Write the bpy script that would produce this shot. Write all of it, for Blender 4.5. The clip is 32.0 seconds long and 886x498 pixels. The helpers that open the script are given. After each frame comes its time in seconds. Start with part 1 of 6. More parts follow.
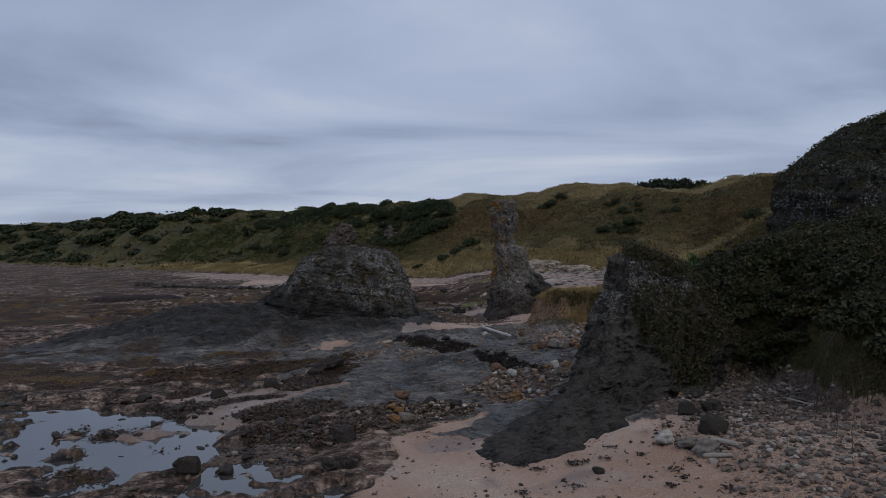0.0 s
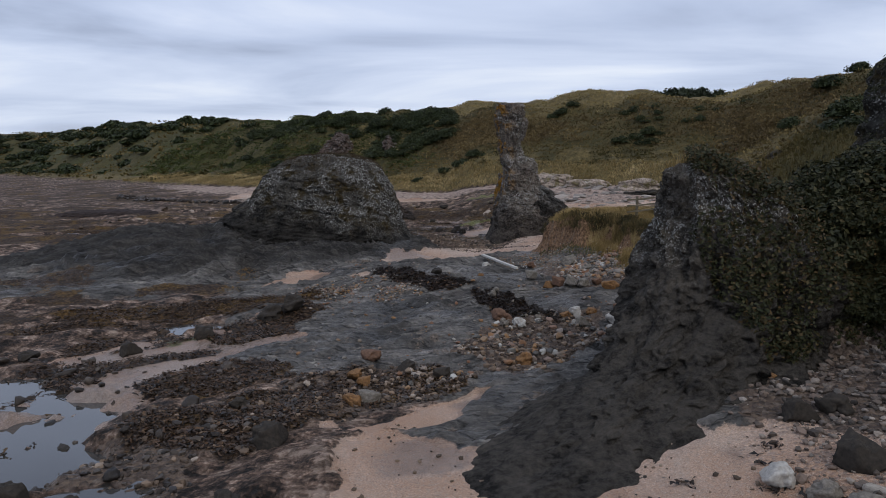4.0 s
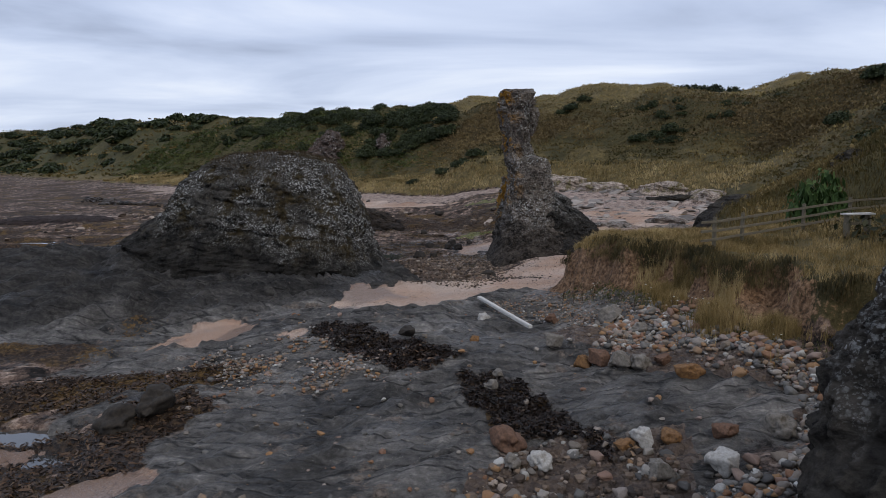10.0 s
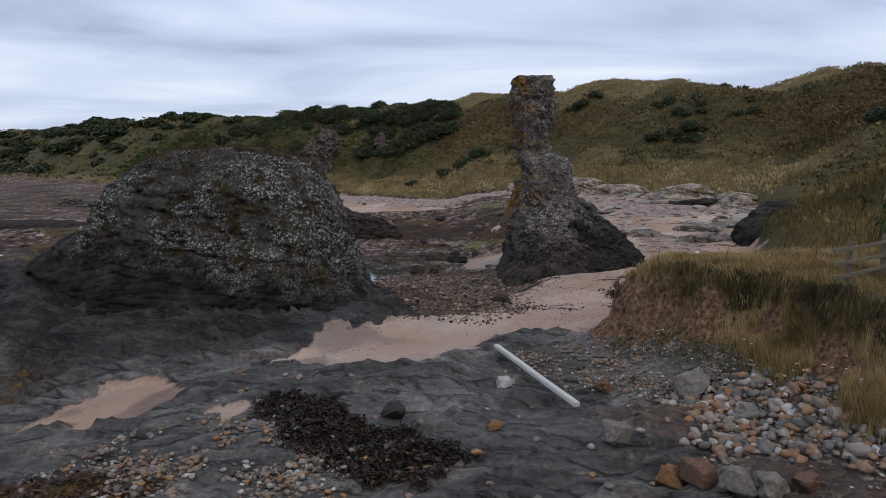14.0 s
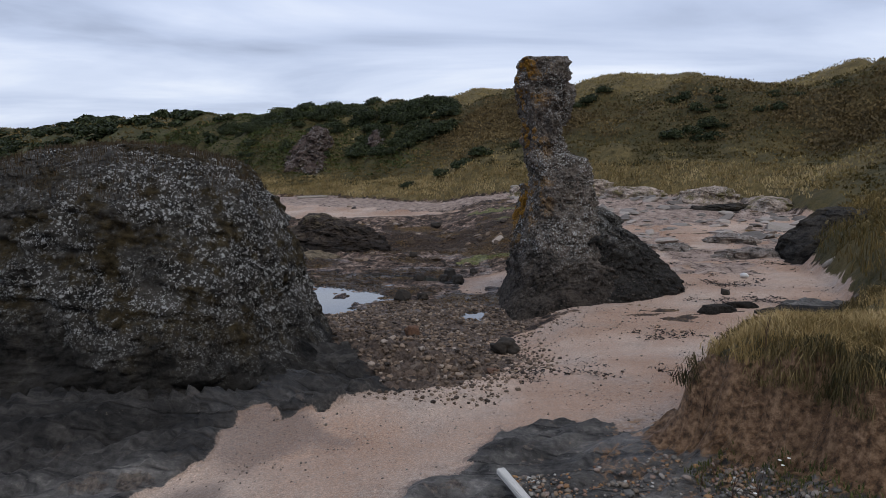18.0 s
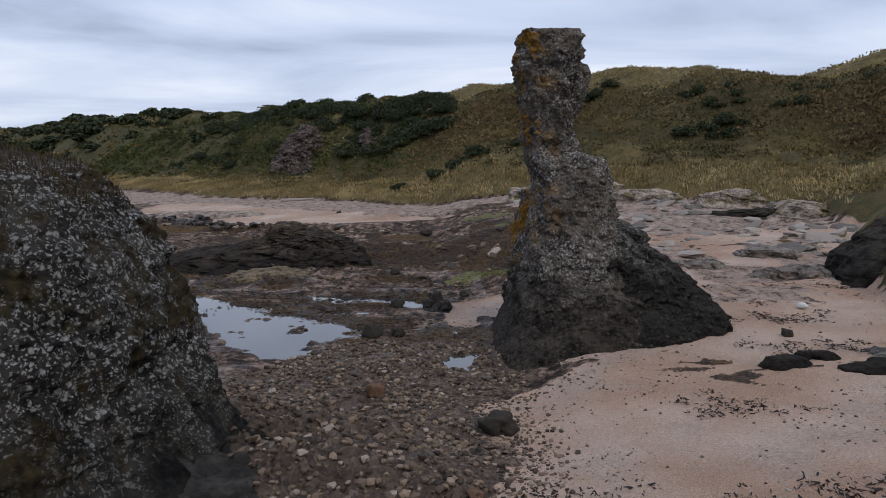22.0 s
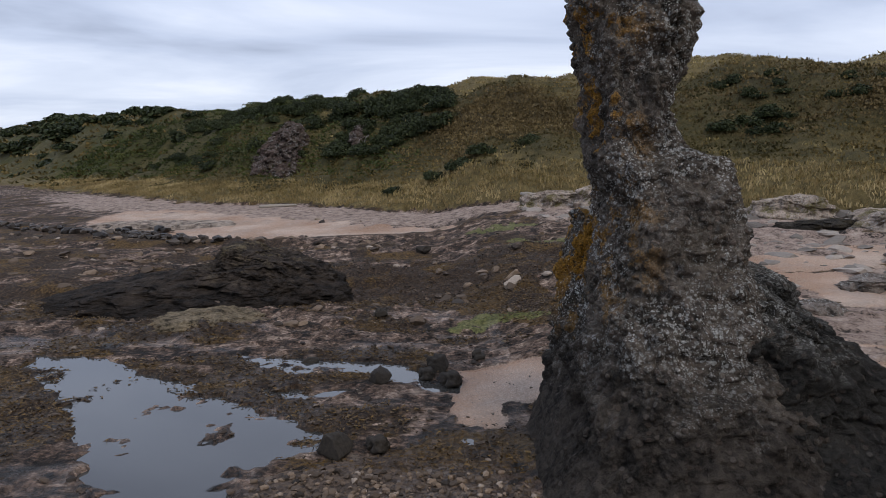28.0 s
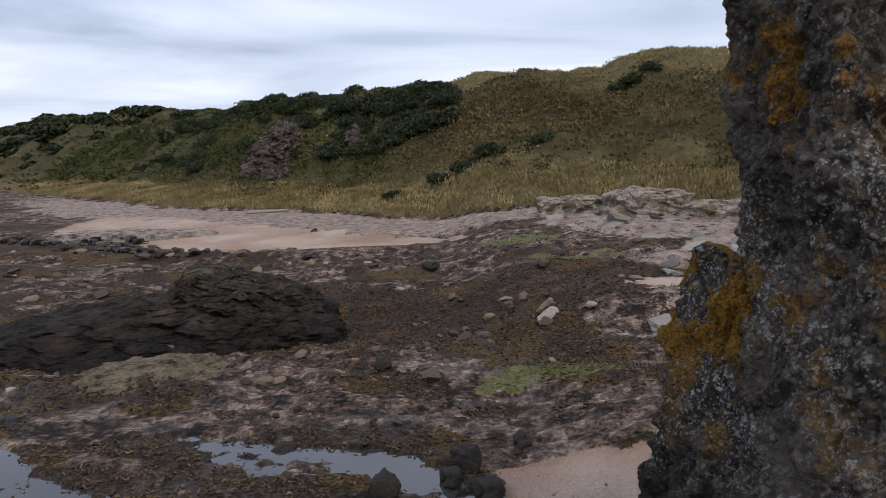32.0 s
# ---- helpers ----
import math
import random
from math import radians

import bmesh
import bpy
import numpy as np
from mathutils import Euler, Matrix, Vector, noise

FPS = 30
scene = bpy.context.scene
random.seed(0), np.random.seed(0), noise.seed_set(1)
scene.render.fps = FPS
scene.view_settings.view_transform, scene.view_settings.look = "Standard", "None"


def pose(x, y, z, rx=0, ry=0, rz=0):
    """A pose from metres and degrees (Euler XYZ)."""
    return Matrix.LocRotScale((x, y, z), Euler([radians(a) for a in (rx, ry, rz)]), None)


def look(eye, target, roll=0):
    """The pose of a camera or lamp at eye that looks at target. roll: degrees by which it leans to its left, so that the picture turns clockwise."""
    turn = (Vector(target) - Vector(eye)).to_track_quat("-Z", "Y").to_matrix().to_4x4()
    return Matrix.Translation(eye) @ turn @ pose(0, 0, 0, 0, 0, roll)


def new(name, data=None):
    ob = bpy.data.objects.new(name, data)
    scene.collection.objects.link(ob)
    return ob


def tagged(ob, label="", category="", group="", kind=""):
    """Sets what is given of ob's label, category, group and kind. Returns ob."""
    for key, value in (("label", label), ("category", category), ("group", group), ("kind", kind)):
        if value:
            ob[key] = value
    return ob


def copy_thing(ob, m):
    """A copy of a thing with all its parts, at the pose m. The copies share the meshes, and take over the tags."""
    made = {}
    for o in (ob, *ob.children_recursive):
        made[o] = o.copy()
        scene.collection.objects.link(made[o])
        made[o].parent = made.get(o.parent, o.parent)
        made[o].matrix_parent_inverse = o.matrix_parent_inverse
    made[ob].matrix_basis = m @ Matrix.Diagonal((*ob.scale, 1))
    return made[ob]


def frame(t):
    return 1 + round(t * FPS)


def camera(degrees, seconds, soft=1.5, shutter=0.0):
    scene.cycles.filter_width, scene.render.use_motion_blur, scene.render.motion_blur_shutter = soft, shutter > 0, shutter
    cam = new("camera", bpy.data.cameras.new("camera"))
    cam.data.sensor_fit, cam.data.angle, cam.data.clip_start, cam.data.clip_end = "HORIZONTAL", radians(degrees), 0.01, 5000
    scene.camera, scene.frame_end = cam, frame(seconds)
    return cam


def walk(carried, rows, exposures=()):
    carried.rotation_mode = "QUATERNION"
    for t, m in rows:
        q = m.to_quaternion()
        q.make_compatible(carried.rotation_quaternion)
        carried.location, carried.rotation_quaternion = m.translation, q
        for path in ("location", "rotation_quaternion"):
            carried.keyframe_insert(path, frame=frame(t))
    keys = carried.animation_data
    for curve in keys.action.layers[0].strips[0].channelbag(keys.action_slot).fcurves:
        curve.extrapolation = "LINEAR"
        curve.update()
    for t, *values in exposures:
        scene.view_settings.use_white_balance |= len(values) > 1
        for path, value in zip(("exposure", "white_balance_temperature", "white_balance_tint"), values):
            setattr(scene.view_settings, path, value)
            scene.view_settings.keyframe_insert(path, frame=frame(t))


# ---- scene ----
cam = camera(66.0, 32.0, soft=0.7)
PATH = [
    (0, (-0.501, -8.263, 5.142), (-0.467, -6.263, 5.134), -0.7),
    (0.5, (-0.518, -7.345, 5.152), (-0.485, -5.346, 5.106), -0.7),
    (1, (-0.479, -6.4, 5.117), (-0.449, -4.402, 5.034), -0.6),
    (1.5, (-0.422, -5.482, 5.094), (-0.395, -3.486, 4.975), -0.6),
    (2, (-0.352, -4.543, 5.082), (-0.327, -2.549, 4.927), -0.6),
    (2.5, (-0.261, -3.676, 5.07), (-0.237, -1.686, 4.88), -0.5),
    (4.5, (0.382, -0.083, 4.964), (0.397, 1.899, 4.697), -0.4),
    (5, (0.505, 0.795, 4.948), (0.521, 2.777, 4.681), -0.3),
    (6, (0.7, 2.517, 4.938), (0.713, 4.499, 4.672), -0.3),
    (7, (1.001, 4.428, 4.929), (1.011, 6.411, 4.664), -0.3),
    (8, (1.088, 5.871, 4.999), (1.097, 7.854, 4.735), -0.3),
    (9, (1.207, 7.462, 5.056), (1.214, 9.445, 4.792), -0.4),
    (10, (1.108, 9.017, 4.993), (1.115, 11.0, 4.731), -0.3),
    (11, (0.954, 10.267, 4.9), (0.962, 12.25, 4.641), -0.2),
    (12, (0.936, 11.889, 4.936), (0.943, 13.872, 4.675), -0.3),
    (13, (1.016, 13.624, 4.976), (1.021, 15.607, 4.714), -0.2),
    (14, (1.07, 15.123, 4.906), (1.074, 17.106, 4.646), -0.2),
    (16.5, (1.216, 19.162, 4.922), (1.218, 21.145, 4.659), -0.3),
    (17, (1.281, 19.998, 4.946), (1.284, 21.981, 4.683), -0.3),
    (18, (1.532, 21.596, 4.986), (1.533, 23.579, 4.723), -0.2),
    (19, (1.731, 23.123, 4.972), (1.733, 25.106, 4.71), -0.3),
    (20, (2.036, 24.568, 4.968), (2.036, 26.551, 4.706), -0.1),
    (21, (2.087, 26.026, 5.021), (2.088, 28.009, 4.757), -0.3),
    (22, (2.226, 27.527, 5.023), (2.226, 29.509, 4.758), -0.3),
    (23, (2.345, 29.075, 5.027), (2.347, 31.058, 4.765), -0.3),
    (24, (2.389, 30.587, 5.019), (2.393, 32.569, 4.754), -0.4),
    (25, (2.339, 32.12, 4.981), (2.344, 34.102, 4.718), -0.4),
    (25.5, (2.317, 32.927, 4.975), (2.321, 34.909, 4.713), -0.5),
    (27.5, (2.092, 35.867, 5.058), (2.098, 37.85, 4.794), -0.5),
    (28, (2.02, 36.642, 5.045), (2.028, 38.624, 4.78), -0.5),
    (29, (1.907, 38.172, 5.043), (1.917, 40.154, 4.779), -0.5),
    (29.5, (1.845, 38.9, 5.043), (1.856, 40.882, 4.779), -0.5),
    (30, (1.787, 39.633, 5.034), (1.798, 41.616, 4.771), -0.5),
    (30.5, (1.71, 40.388, 4.976), (1.722, 42.372, 4.72), -0.2),
    (31, (1.636, 41.213, 5.04), (1.648, 43.196, 4.776), -0.6),
    (32, (1.417, 42.715, 5.1), (1.43, 44.697, 4.835), -0.7),
]
walk(cam, [(t, look(eye, at, roll)) for t, eye, at, roll in PATH],
     exposures=[(0, -0.66, 6130, 10), (1.2, -0.64, 6130, 10), (2.5, -0.38, 6200, 10), (4.5, -0.02, 6350, 10), (6, 0.0, 6350, 10), (24, 0.0, 6400, 10), (29, 0.15, 6550, 10), (32, 0.2, 6600, 10)])


# ---- light: overcast sky, weak wide sun ----
def N(nt, kind, out=0, **ins):
    """A node with its inputs set or linked; returns the output asked for."""
    n = nt.nodes.new(kind)
    for key, v in ins.items():
        if key.startswith("p_"):
            setattr_prop(n, key[2:], v)
            continue
        sock = n.inputs[int(key[1:])] if key[0] == "i" and key[1:].isdigit() else n.inputs[key.replace("_", " ")]
        if isinstance(v, bpy.types.NodeSocket):
            nt.links.new(v, sock)
        else:
            sock.default_value = v
    return n.outputs[out] if len(n.outputs) else n


def setattr_prop(n, key, v):
    if key == "op":
        n.operation = v
    elif key == "blend":
        n.blend_type = v
    elif key == "dtype":
        n.data_type = v
    elif key == "feature":
        n.feature = v
    elif key == "attr":
        n.attribute_name = v
    elif key == "clamp":
        n.use_clamp = v


def math_(nt, op, a, b=0.0, c=0.0, clamp=False):
    return N(nt, "ShaderNodeMath", p_op=op, p_clamp=clamp, i0=a, i1=b, i2=c)


def ramp(nt, fac, stops):
    n = nt.nodes.new("ShaderNodeValToRGB")
    nt.links.new(fac, n.inputs[0])
    el = n.color_ramp.elements
    while len(el) < len(stops):
        el.new(0.5)
    for e, (p, c) in zip(el, stops):
        e.position = p
        e.color = (*c, 1) if isinstance(c, tuple) else (c, c, c, 1)
    return n.outputs[0]


def mixc(nt, fac, a, b, blend="MIX"):
    n = nt.nodes.new("ShaderNodeMix")
    n.data_type, n.blend_type = "RGBA", blend
    for sock, v in ((n.inputs[0], fac), (n.inputs[6], a), (n.inputs[7], b)):
        if isinstance(v, bpy.types.NodeSocket):
            nt.links.new(v, sock)
        else:
            sock.default_value = v if not isinstance(v, tuple) else (*v, 1)
    return n.outputs[2]


SUN_EL, SUN_AZ = 50.0, 140.0
world = bpy.data.worlds.new("overcast_sky")
scene.world = world
world.use_nodes = True
wt = world.node_tree
wt.nodes.clear()
gen = N(wt, "ShaderNodeTexCoord")
sep = wt.nodes.new("ShaderNodeSeparateXYZ")
wt.links.new(gen, sep.inputs[0])
up = math_(wt, "MAXIMUM", sep.outputs[2], 0.0)
den = math_(wt, "ADD", up, 0.10)
cx = math_(wt, "DIVIDE", sep.outputs[0], den)
cy = math_(wt, "DIVIDE", sep.outputs[1], den)
comb = wt.nodes.new("ShaderNodeCombineXYZ")
wt.links.new(cx, comb.inputs[0])
wt.links.new(math_(wt, "MULTIPLY", cy, 1.5), comb.inputs[1])
n1 = N(wt, "ShaderNodeTexNoise", Vector=comb.outputs[0], Scale=0.42, Detail=6.0, Roughness=0.5, Distortion=0.5)
n2 = N(wt, "ShaderNodeTexNoise", Vector=comb.outputs[0], Scale=0.19, Detail=3.0, Roughness=0.5)
mixn = math_(wt, "ADD", math_(wt, "MULTIPLY", n1, 0.6), math_(wt, "MULTIPLY", n2, 0.4))
cloud = ramp(wt, mixn, [(0.38, (0.36, 0.42, 0.57)), (0.46, (0.54, 0.62, 0.81)), (0.53, (0.68, 0.76, 0.95)), (0.62, (0.98, 1.02, 1.10))])
low = ramp(wt, up, [(0.0, 1.0), (0.22, 0.0)])
glow = ramp(wt, mixn, [(0.46, 0.0), (0.66, 1.0)])
cloud = mixc(wt, math_(wt, "MULTIPLY", low, math_(wt, "ADD", 0.25, math_(wt, "MULTIPLY", glow, 0.6))), cloud, (0.80, 0.85, 0.93))
sky = wt.nodes.new("ShaderNodeTexSky")
sky.sky_type, sky.sun_disc = "NISHITA", False
sky.sun_elevation, sky.sun_rotation = radians(SUN_EL), radians(SUN_AZ)
bg1 = N(wt, "ShaderNodeBackground", Color=sky.outputs[0], Strength=0.08)
bg2 = N(wt, "ShaderNodeBackground", Color=cloud, Strength=1.0)
sh = N(wt, "ShaderNodeMixShader", i0=0.94, i1=bg1, i2=bg2)
N(wt, "ShaderNodeOutputWorld", Surface=sh)

sun = new("sun", bpy.data.lights.new("sun", "SUN"))
sun.data.energy, sun.data.angle, sun.data.color = 0.8, radians(26), (1.0, 0.90, 0.76)
az, el = radians(SUN_AZ), radians(SUN_EL)
sun.matrix_world = look((0, 0, 60), (-math.sin(az) * math.cos(el), -math.cos(az) * math.cos(el), 60 - math.sin(el)))


# ---- noise in numpy ----
def _hash(ix, iy, iz, seed):
    h = (ix.astype(np.int64) * 374761393 + iy.astype(np.int64) * 668265263 + iz.astype(np.int64) * 2147483647 + seed * 974634777) & 0xFFFFFFFF
    h = ((h ^ (h >> 13)) * 1274126177) & 0xFFFFFFFF
    h = ((h ^ (h >> 16)) * 2246822519) & 0xFFFFFFFF
    return ((h ^ (h >> 15)) & 0xFFFFFF) / float(0xFFFFFF) * 2 - 1


def vnoise(x, y, z=None, seed=0):
    if z is None:
        z = np.zeros_like(x)
    x0, y0, z0 = np.floor(x), np.floor(y), np.floor(z)
    fx, fy, fz = x - x0, y - y0, z - z0
    fx, fy, fz = [f * f * f * (f * (f * 6 - 15) + 10) for f in (fx, fy, fz)]
    flat = not np.any(z)
    out = 0
    for k in ((0,) if flat else (0, 1)):
        a = _hash(x0, y0, z0 + k, seed) * (1 - fx) + _hash(x0 + 1, y0, z0 + k, seed) * fx
        b = _hash(x0, y0 + 1, z0 + k, seed) * (1 - fx) + _hash(x0 + 1, y0 + 1, z0 + k, seed) * fx
        c = a * (1 - fy) + b * fy
        out = c if flat else out + c * ((1 - fz) if k == 0 else fz)
    return out


def fbm(x, y, z=None, octaves=4, gain=0.5, seed=0):
    total, amp = 0, 1.0
    for o in range(octaves):
        f = 2.03 ** o
        total = total + amp * vnoise(x * f + 7.3 * o, y * f + 3.1 * o, None if z is None else z * f + 1.7 * o, seed + o)
        amp *= gain
    return total


def pebbly(x, y, z, seed=0):
    """Rounded lumps packed side by side: 1 at the middle of each, 0 between them, of uneven size."""
    x0, y0, z0 = np.floor(x), np.floor(y), np.floor(z)
    best = np.zeros(x.shape)
    for i in (-1, 0, 1):
        for j in (-1, 0, 1):
            for k in (-1, 0, 1):
                cx0, cy0, cz = x0 + i, y0 + j, z0 + k
                h = [_hash(cx0, cy0, cz, seed + q) * 0.5 + 0.5 for q in range(4)]
                r = np.sqrt((x - cx0 - h[0]) ** 2 + (y - cy0 - h[1]) ** 2 + (z - cz - h[2]) ** 2)
                best = np.maximum(best, np.sqrt(np.clip(1 - (r / (0.25 + 0.45 * h[3])) ** 2, 0, 1)) * (0.35 + 0.65 * h[3]))
    return best


def sstep(a, b, x):
    t = np.clip((x - a) / (b - a), 0, 1)
    return t * t * (3 - 2 * t)


def blob(x, y, cx0, cy0, rx, ry, turn=0.0):
    """1 in the middle of an ellipse, 0.5 at its edge, falling off to 0."""
    c, s = math.cos(radians(turn)), math.sin(radians(turn))
    dx, dy = x - cx0, y - cy0
    u, v = (dx * c + dy * s) / rx, (-dx * s + dy * c) / ry
    return np.clip(1.5 - np.sqrt(u * u + v * v), 0, 1)


def area(x, y, ring, soft=0.3):
    """1 well inside a ring of corners, 0.5 on its line, 0 outside."""
    out = np.zeros(x.shape)
    xs, ys = [q[0] for q in ring], [q[1] for q in ring]
    near = (x > min(xs) - soft) & (x < max(xs) + soft) & (y > min(ys) - soft) & (y < max(ys) + soft)
    if not near.any():
        return out
    x, y = x[near], y[near]
    best = np.full(x.shape, 1e9)
    inside = np.zeros(x.shape, bool)
    for (ax, ay), (bx, by) in zip(ring, ring[1:] + ring[:1]):
        ex, ey = bx - ax, by - ay
        t = np.clip(((x - ax) * ex + (y - ay) * ey) / (ex * ex + ey * ey), 0, 1)
        best = np.minimum(best, np.hypot(x - ax - t * ex, y - ay - t * ey))
        if ay != by:
            inside ^= ((ay > y) != (by > y)) & (x < ex * (y - ay) / ey + ax)
    out[near] = np.clip(0.5 + np.where(inside, best, -best) / (2 * soft), 0, 1)
    return out


# ---- the lie of the land ----
SAND_HOLLOW = [(-7.5, 28.3), (-7.2, 29.4), (-6.6, 30.3), (-5.5, 30.4), (-4.2, 29.3), (-4.9, 28.2), (-6.3, 28.2)]
SAND_NOOK = [(-3.6, 27.8), (-3.2, 28.3), (-2.7, 27.8), (-3.0, 26.9)]
SAND_BAY = [(-2.9, 31.0), (-1.9, 33.2), (-0.8, 33.8), (0.0, 34.9), (1.7, 35.7), (3.2, 38.3), (3.5, 41.5), (2.8, 43.5), (4.9, 44.6), (9, 47), (14, 44), (12, 39.3),
            (9.6, 36.4), (8.4, 35.4), (6.6, 33.8), (4.9, 32.5), (3.8, 33.5), (2.2, 32.9), (1.2, 31.3), (0.4, 29.9), (-0.9, 29.7), (-2.6, 30.3)]
SAND_WEST = [(-10.3, 19.1), (-9.3, 20.7), (-7.0, 22.9), (-6.0, 23.4), (-3.9, 20.5), (-5.9, 18.7), (-6.8, 16.9), (-7.0, 13.8), (-10, 12.4), (-13, 15)]
SAND_SLIT = [(-1.4, 12.6), (-0.3, 14.3), (1.6, 15.5), (2.1, 15.7), (1.1, 14.5), (0.2, 12.6)]
SAND_GAP = [(2.7, 55.4), (4.2, 55.4), (5.6, 55.1), (4.8, 53.1), (3.6, 52.6), (3.4, 50.9), (2.2, 51.6), (2.4, 53.7)]
WEED_BACK = [(-2.2, 28.3), (-2.7, 27.5), (-1.6, 26.3), (-0.6, 25.0), (0.3, 24.9), (1.5, 25.5), (0.4, 26.0), (-0.9, 27.3)]
WEED_FRONT = [(1.3, 24.3), (2.2, 24.2), (3.2, 22.9), (4.2, 20.4), (4.0, 20.0), (3.0, 21.2), (2.1, 21.6), (1.5, 22.9)]
WEED_POOL = [(-8.2, 20.2), (-6.1, 20.2), (-5.4, 21.3), (-4.0, 23.3), (-5.1, 24.3), (-6.2, 23.0)]
WEED_WEST = [(-7.8, 16.2), (-6.8, 17.6), (-5.8, 18.4), (-3.9, 17.8), (-3.4, 16.6), (-5.4, 15.6), (-7.1, 15.2)]
WEED_NEAR = [(-3.4, 16.4), (-2.1, 17.5), (0.0, 17.1), (1.2, 16.2), (-0.1, 14.6), (-1.7, 13.4), (-3.7, 11.6), (-6.0, 11.8), (-6.5, 14.0), (-4.6, 15.3)]
WEED_REEF = [(-2.4, 67.0), (-2.1, 70.1), (5.9, 67.6), (6.2, 61), (5.6, 58.6), (0.4, 64.4)]
STONES_PATCH = [(-5.2, 26.2), (-4.5, 27.1), (-2.4, 26.5), (-0.9, 25.7), (-0.3, 24.9), (-0.9, 24.1), (-2.8, 25.1), (-4.0, 24.6)]
STONES_MID = [(0.5, 18.5), (2.0, 21.2), (4.2, 21.1), (5.6, 21.0), (4.6, 18.0), (2.9, 16.4), (1.7, 16.6)]
STONES_BED = [(0.1, 35.2), (1.7, 35.9), (3.1, 38.3), (3.4, 41.5), (2.7, 43.6), (4.6, 45.2), (3.5, 48.5), (1.0, 50.0), (-1.0, 49.0), (-3.0, 46.0), (-6.0, 43.5), (-4.0, 40.5), (-1.0, 38.0)]
POOL_MAIN = [(-11.0, 57.1), (-8.3, 57.2), (-5.8, 54.9), (-3.1, 53.2), (-1.4, 51.9), (0.3, 50.6), (-1.1, 50.0), (-2.1, 47.2), (-3.3, 47.5), (-5.2, 49.4), (-6.2, 51.3), (-8.1, 54.0)]
POOL_BACK = [(-5.2, 57.2), (-2.7, 57.2), (0.9, 56.4), (2.6, 54.6), (2.5, 53.6), (0.7, 55.0), (-2.1, 55.6)]
POOL_SMALL = [(2.3, 48.0), (3.2, 47.9), (3.0, 46.3), (2.2, 46.4)]
POOL_SOUTH = [(-8.5, 45.8), (-6.7, 45.5), (-5.6, 45.3), (-4.2, 44.7), (-4.9, 44.0), (-8.0, 43.8)]
POOL_STRIP = [(-9.1, 21.7), (-8.1, 23.3), (-6.3, 23.2), (-5.8, 21.4), (-7.5, 20.8)]
SHORE = [(-3000, 900), (-600, 470), (-300, 360), (-200, 300), (-150, 245), (-95, 182), (-57, 146), (-30, 118), (-14, 109), (0, 99), (7, 93.5), (15, 88),
         (22, 83.5), (28, 78), (27, 68), (22, 60), (18, 52.5), (16.5, 47), (15.5, 43), (13, 39.6), (10.4, 36.8), (8.8, 35.3), (6.4, 33.7), (4.75, 32.2),
         (4.7, 31.0), (5.8, 29.6), (6.9, 28.4), (7.7, 26.8), (8.7, 25.0), (10.2, 23.0), (10.8, 21.0), (9, 19), (7, 17.4), (6.4, 15.6), (7.2, 14.2), (10.2, 14),
         (10.3, 11), (10, 8), (8.8, 6.5), (8.2, 5), (8.2, 0), (8, -60), (8, -700)]


def land_distance(x, y):
    """Distance inland from the foot of the slope; negative on the shore."""
    best = np.full(x.shape, 1e9)
    inside = np.zeros(x.shape, bool)
    ring = SHORE + [(5000, -700), (5000, 6000), (-3000, 6000)]
    for (ax, ay), (bx, by) in zip(SHORE[:-1], SHORE[1:]):
        ex, ey = bx - ax, by - ay
        t = np.clip(((x - ax) * ex + (y - ay) * ey) / (ex * ex + ey * ey), 0, 1)
        best = np.minimum(best, np.hypot(x - ax - t * ex, y - ay - t * ey))
    for (ax, ay), (bx, by) in zip(ring, ring[1:] + ring[:1]):
        if ay != by:
            cross = ((ay > y) != (by > y)) & (x < (bx - ax) * (y - ay) / (by - ay) + ax)
            inside ^= cross
    return np.where(inside, best, -best)


def hill_height(x, y, d):
    far_r = np.interp(d, [0, 1.2, 5, 10, 23, 32, 60, 200, 900], [0.0, 1.0, 2.9, 5.0, 12.4, 13.6, 14.3, 18, 24])
    far_l = np.interp(d, [0, 1, 8, 12, 16, 25, 34, 60, 200, 900], [0.0, 0.5, 2.0, 3.8, 6.0, 11.7, 14.4, 15, 19, 26]) * (1 + 0.25 * sstep(170, 280, y))
    mid = np.interp(d, [0, 1.0, 4, 10, 20, 40, 200], [0.0, 1.5, 2.8, 6.2, 9.5, 12.0, 16])
    bank = np.interp(d, [0, 0.3, 0.42, 0.6, 1.0, 4.5, 7, 9.5, 13, 25, 200], [0.0, 0.35, 0.8, 1.20, 1.34, 1.42, 1.55, 2.4, 5.4, 10.5, 16])
    near = np.interp(d, [0, 0.6, 1.5, 2.5, 5, 9, 14, 25, 200], [0.0, 1.3, 3.0, 4.0, 4.9, 5.3, 7.0, 10.5, 16])
    h = far_l + (far_r - far_l) * sstep(-8, 3, x + (y - 110) * 0.1)
    h = mid + (h - mid) * sstep(62, 82, y)
    h = bank + (h - bank) * sstep(38, 46, y)
    h = near + (h - near) * sstep(19.5, 22.5, y)
    h = h * (1 - 0.85 * (1 - sstep(5, 8.5, y)) * (1 - sstep(3, 9, d)))
    return h + np.where(d > 0, 1, 0) * (fbm(x * 0.12, y * 0.12, octaves=3, seed=40) * np.clip(d - 2, 0, 12) * 0.10)


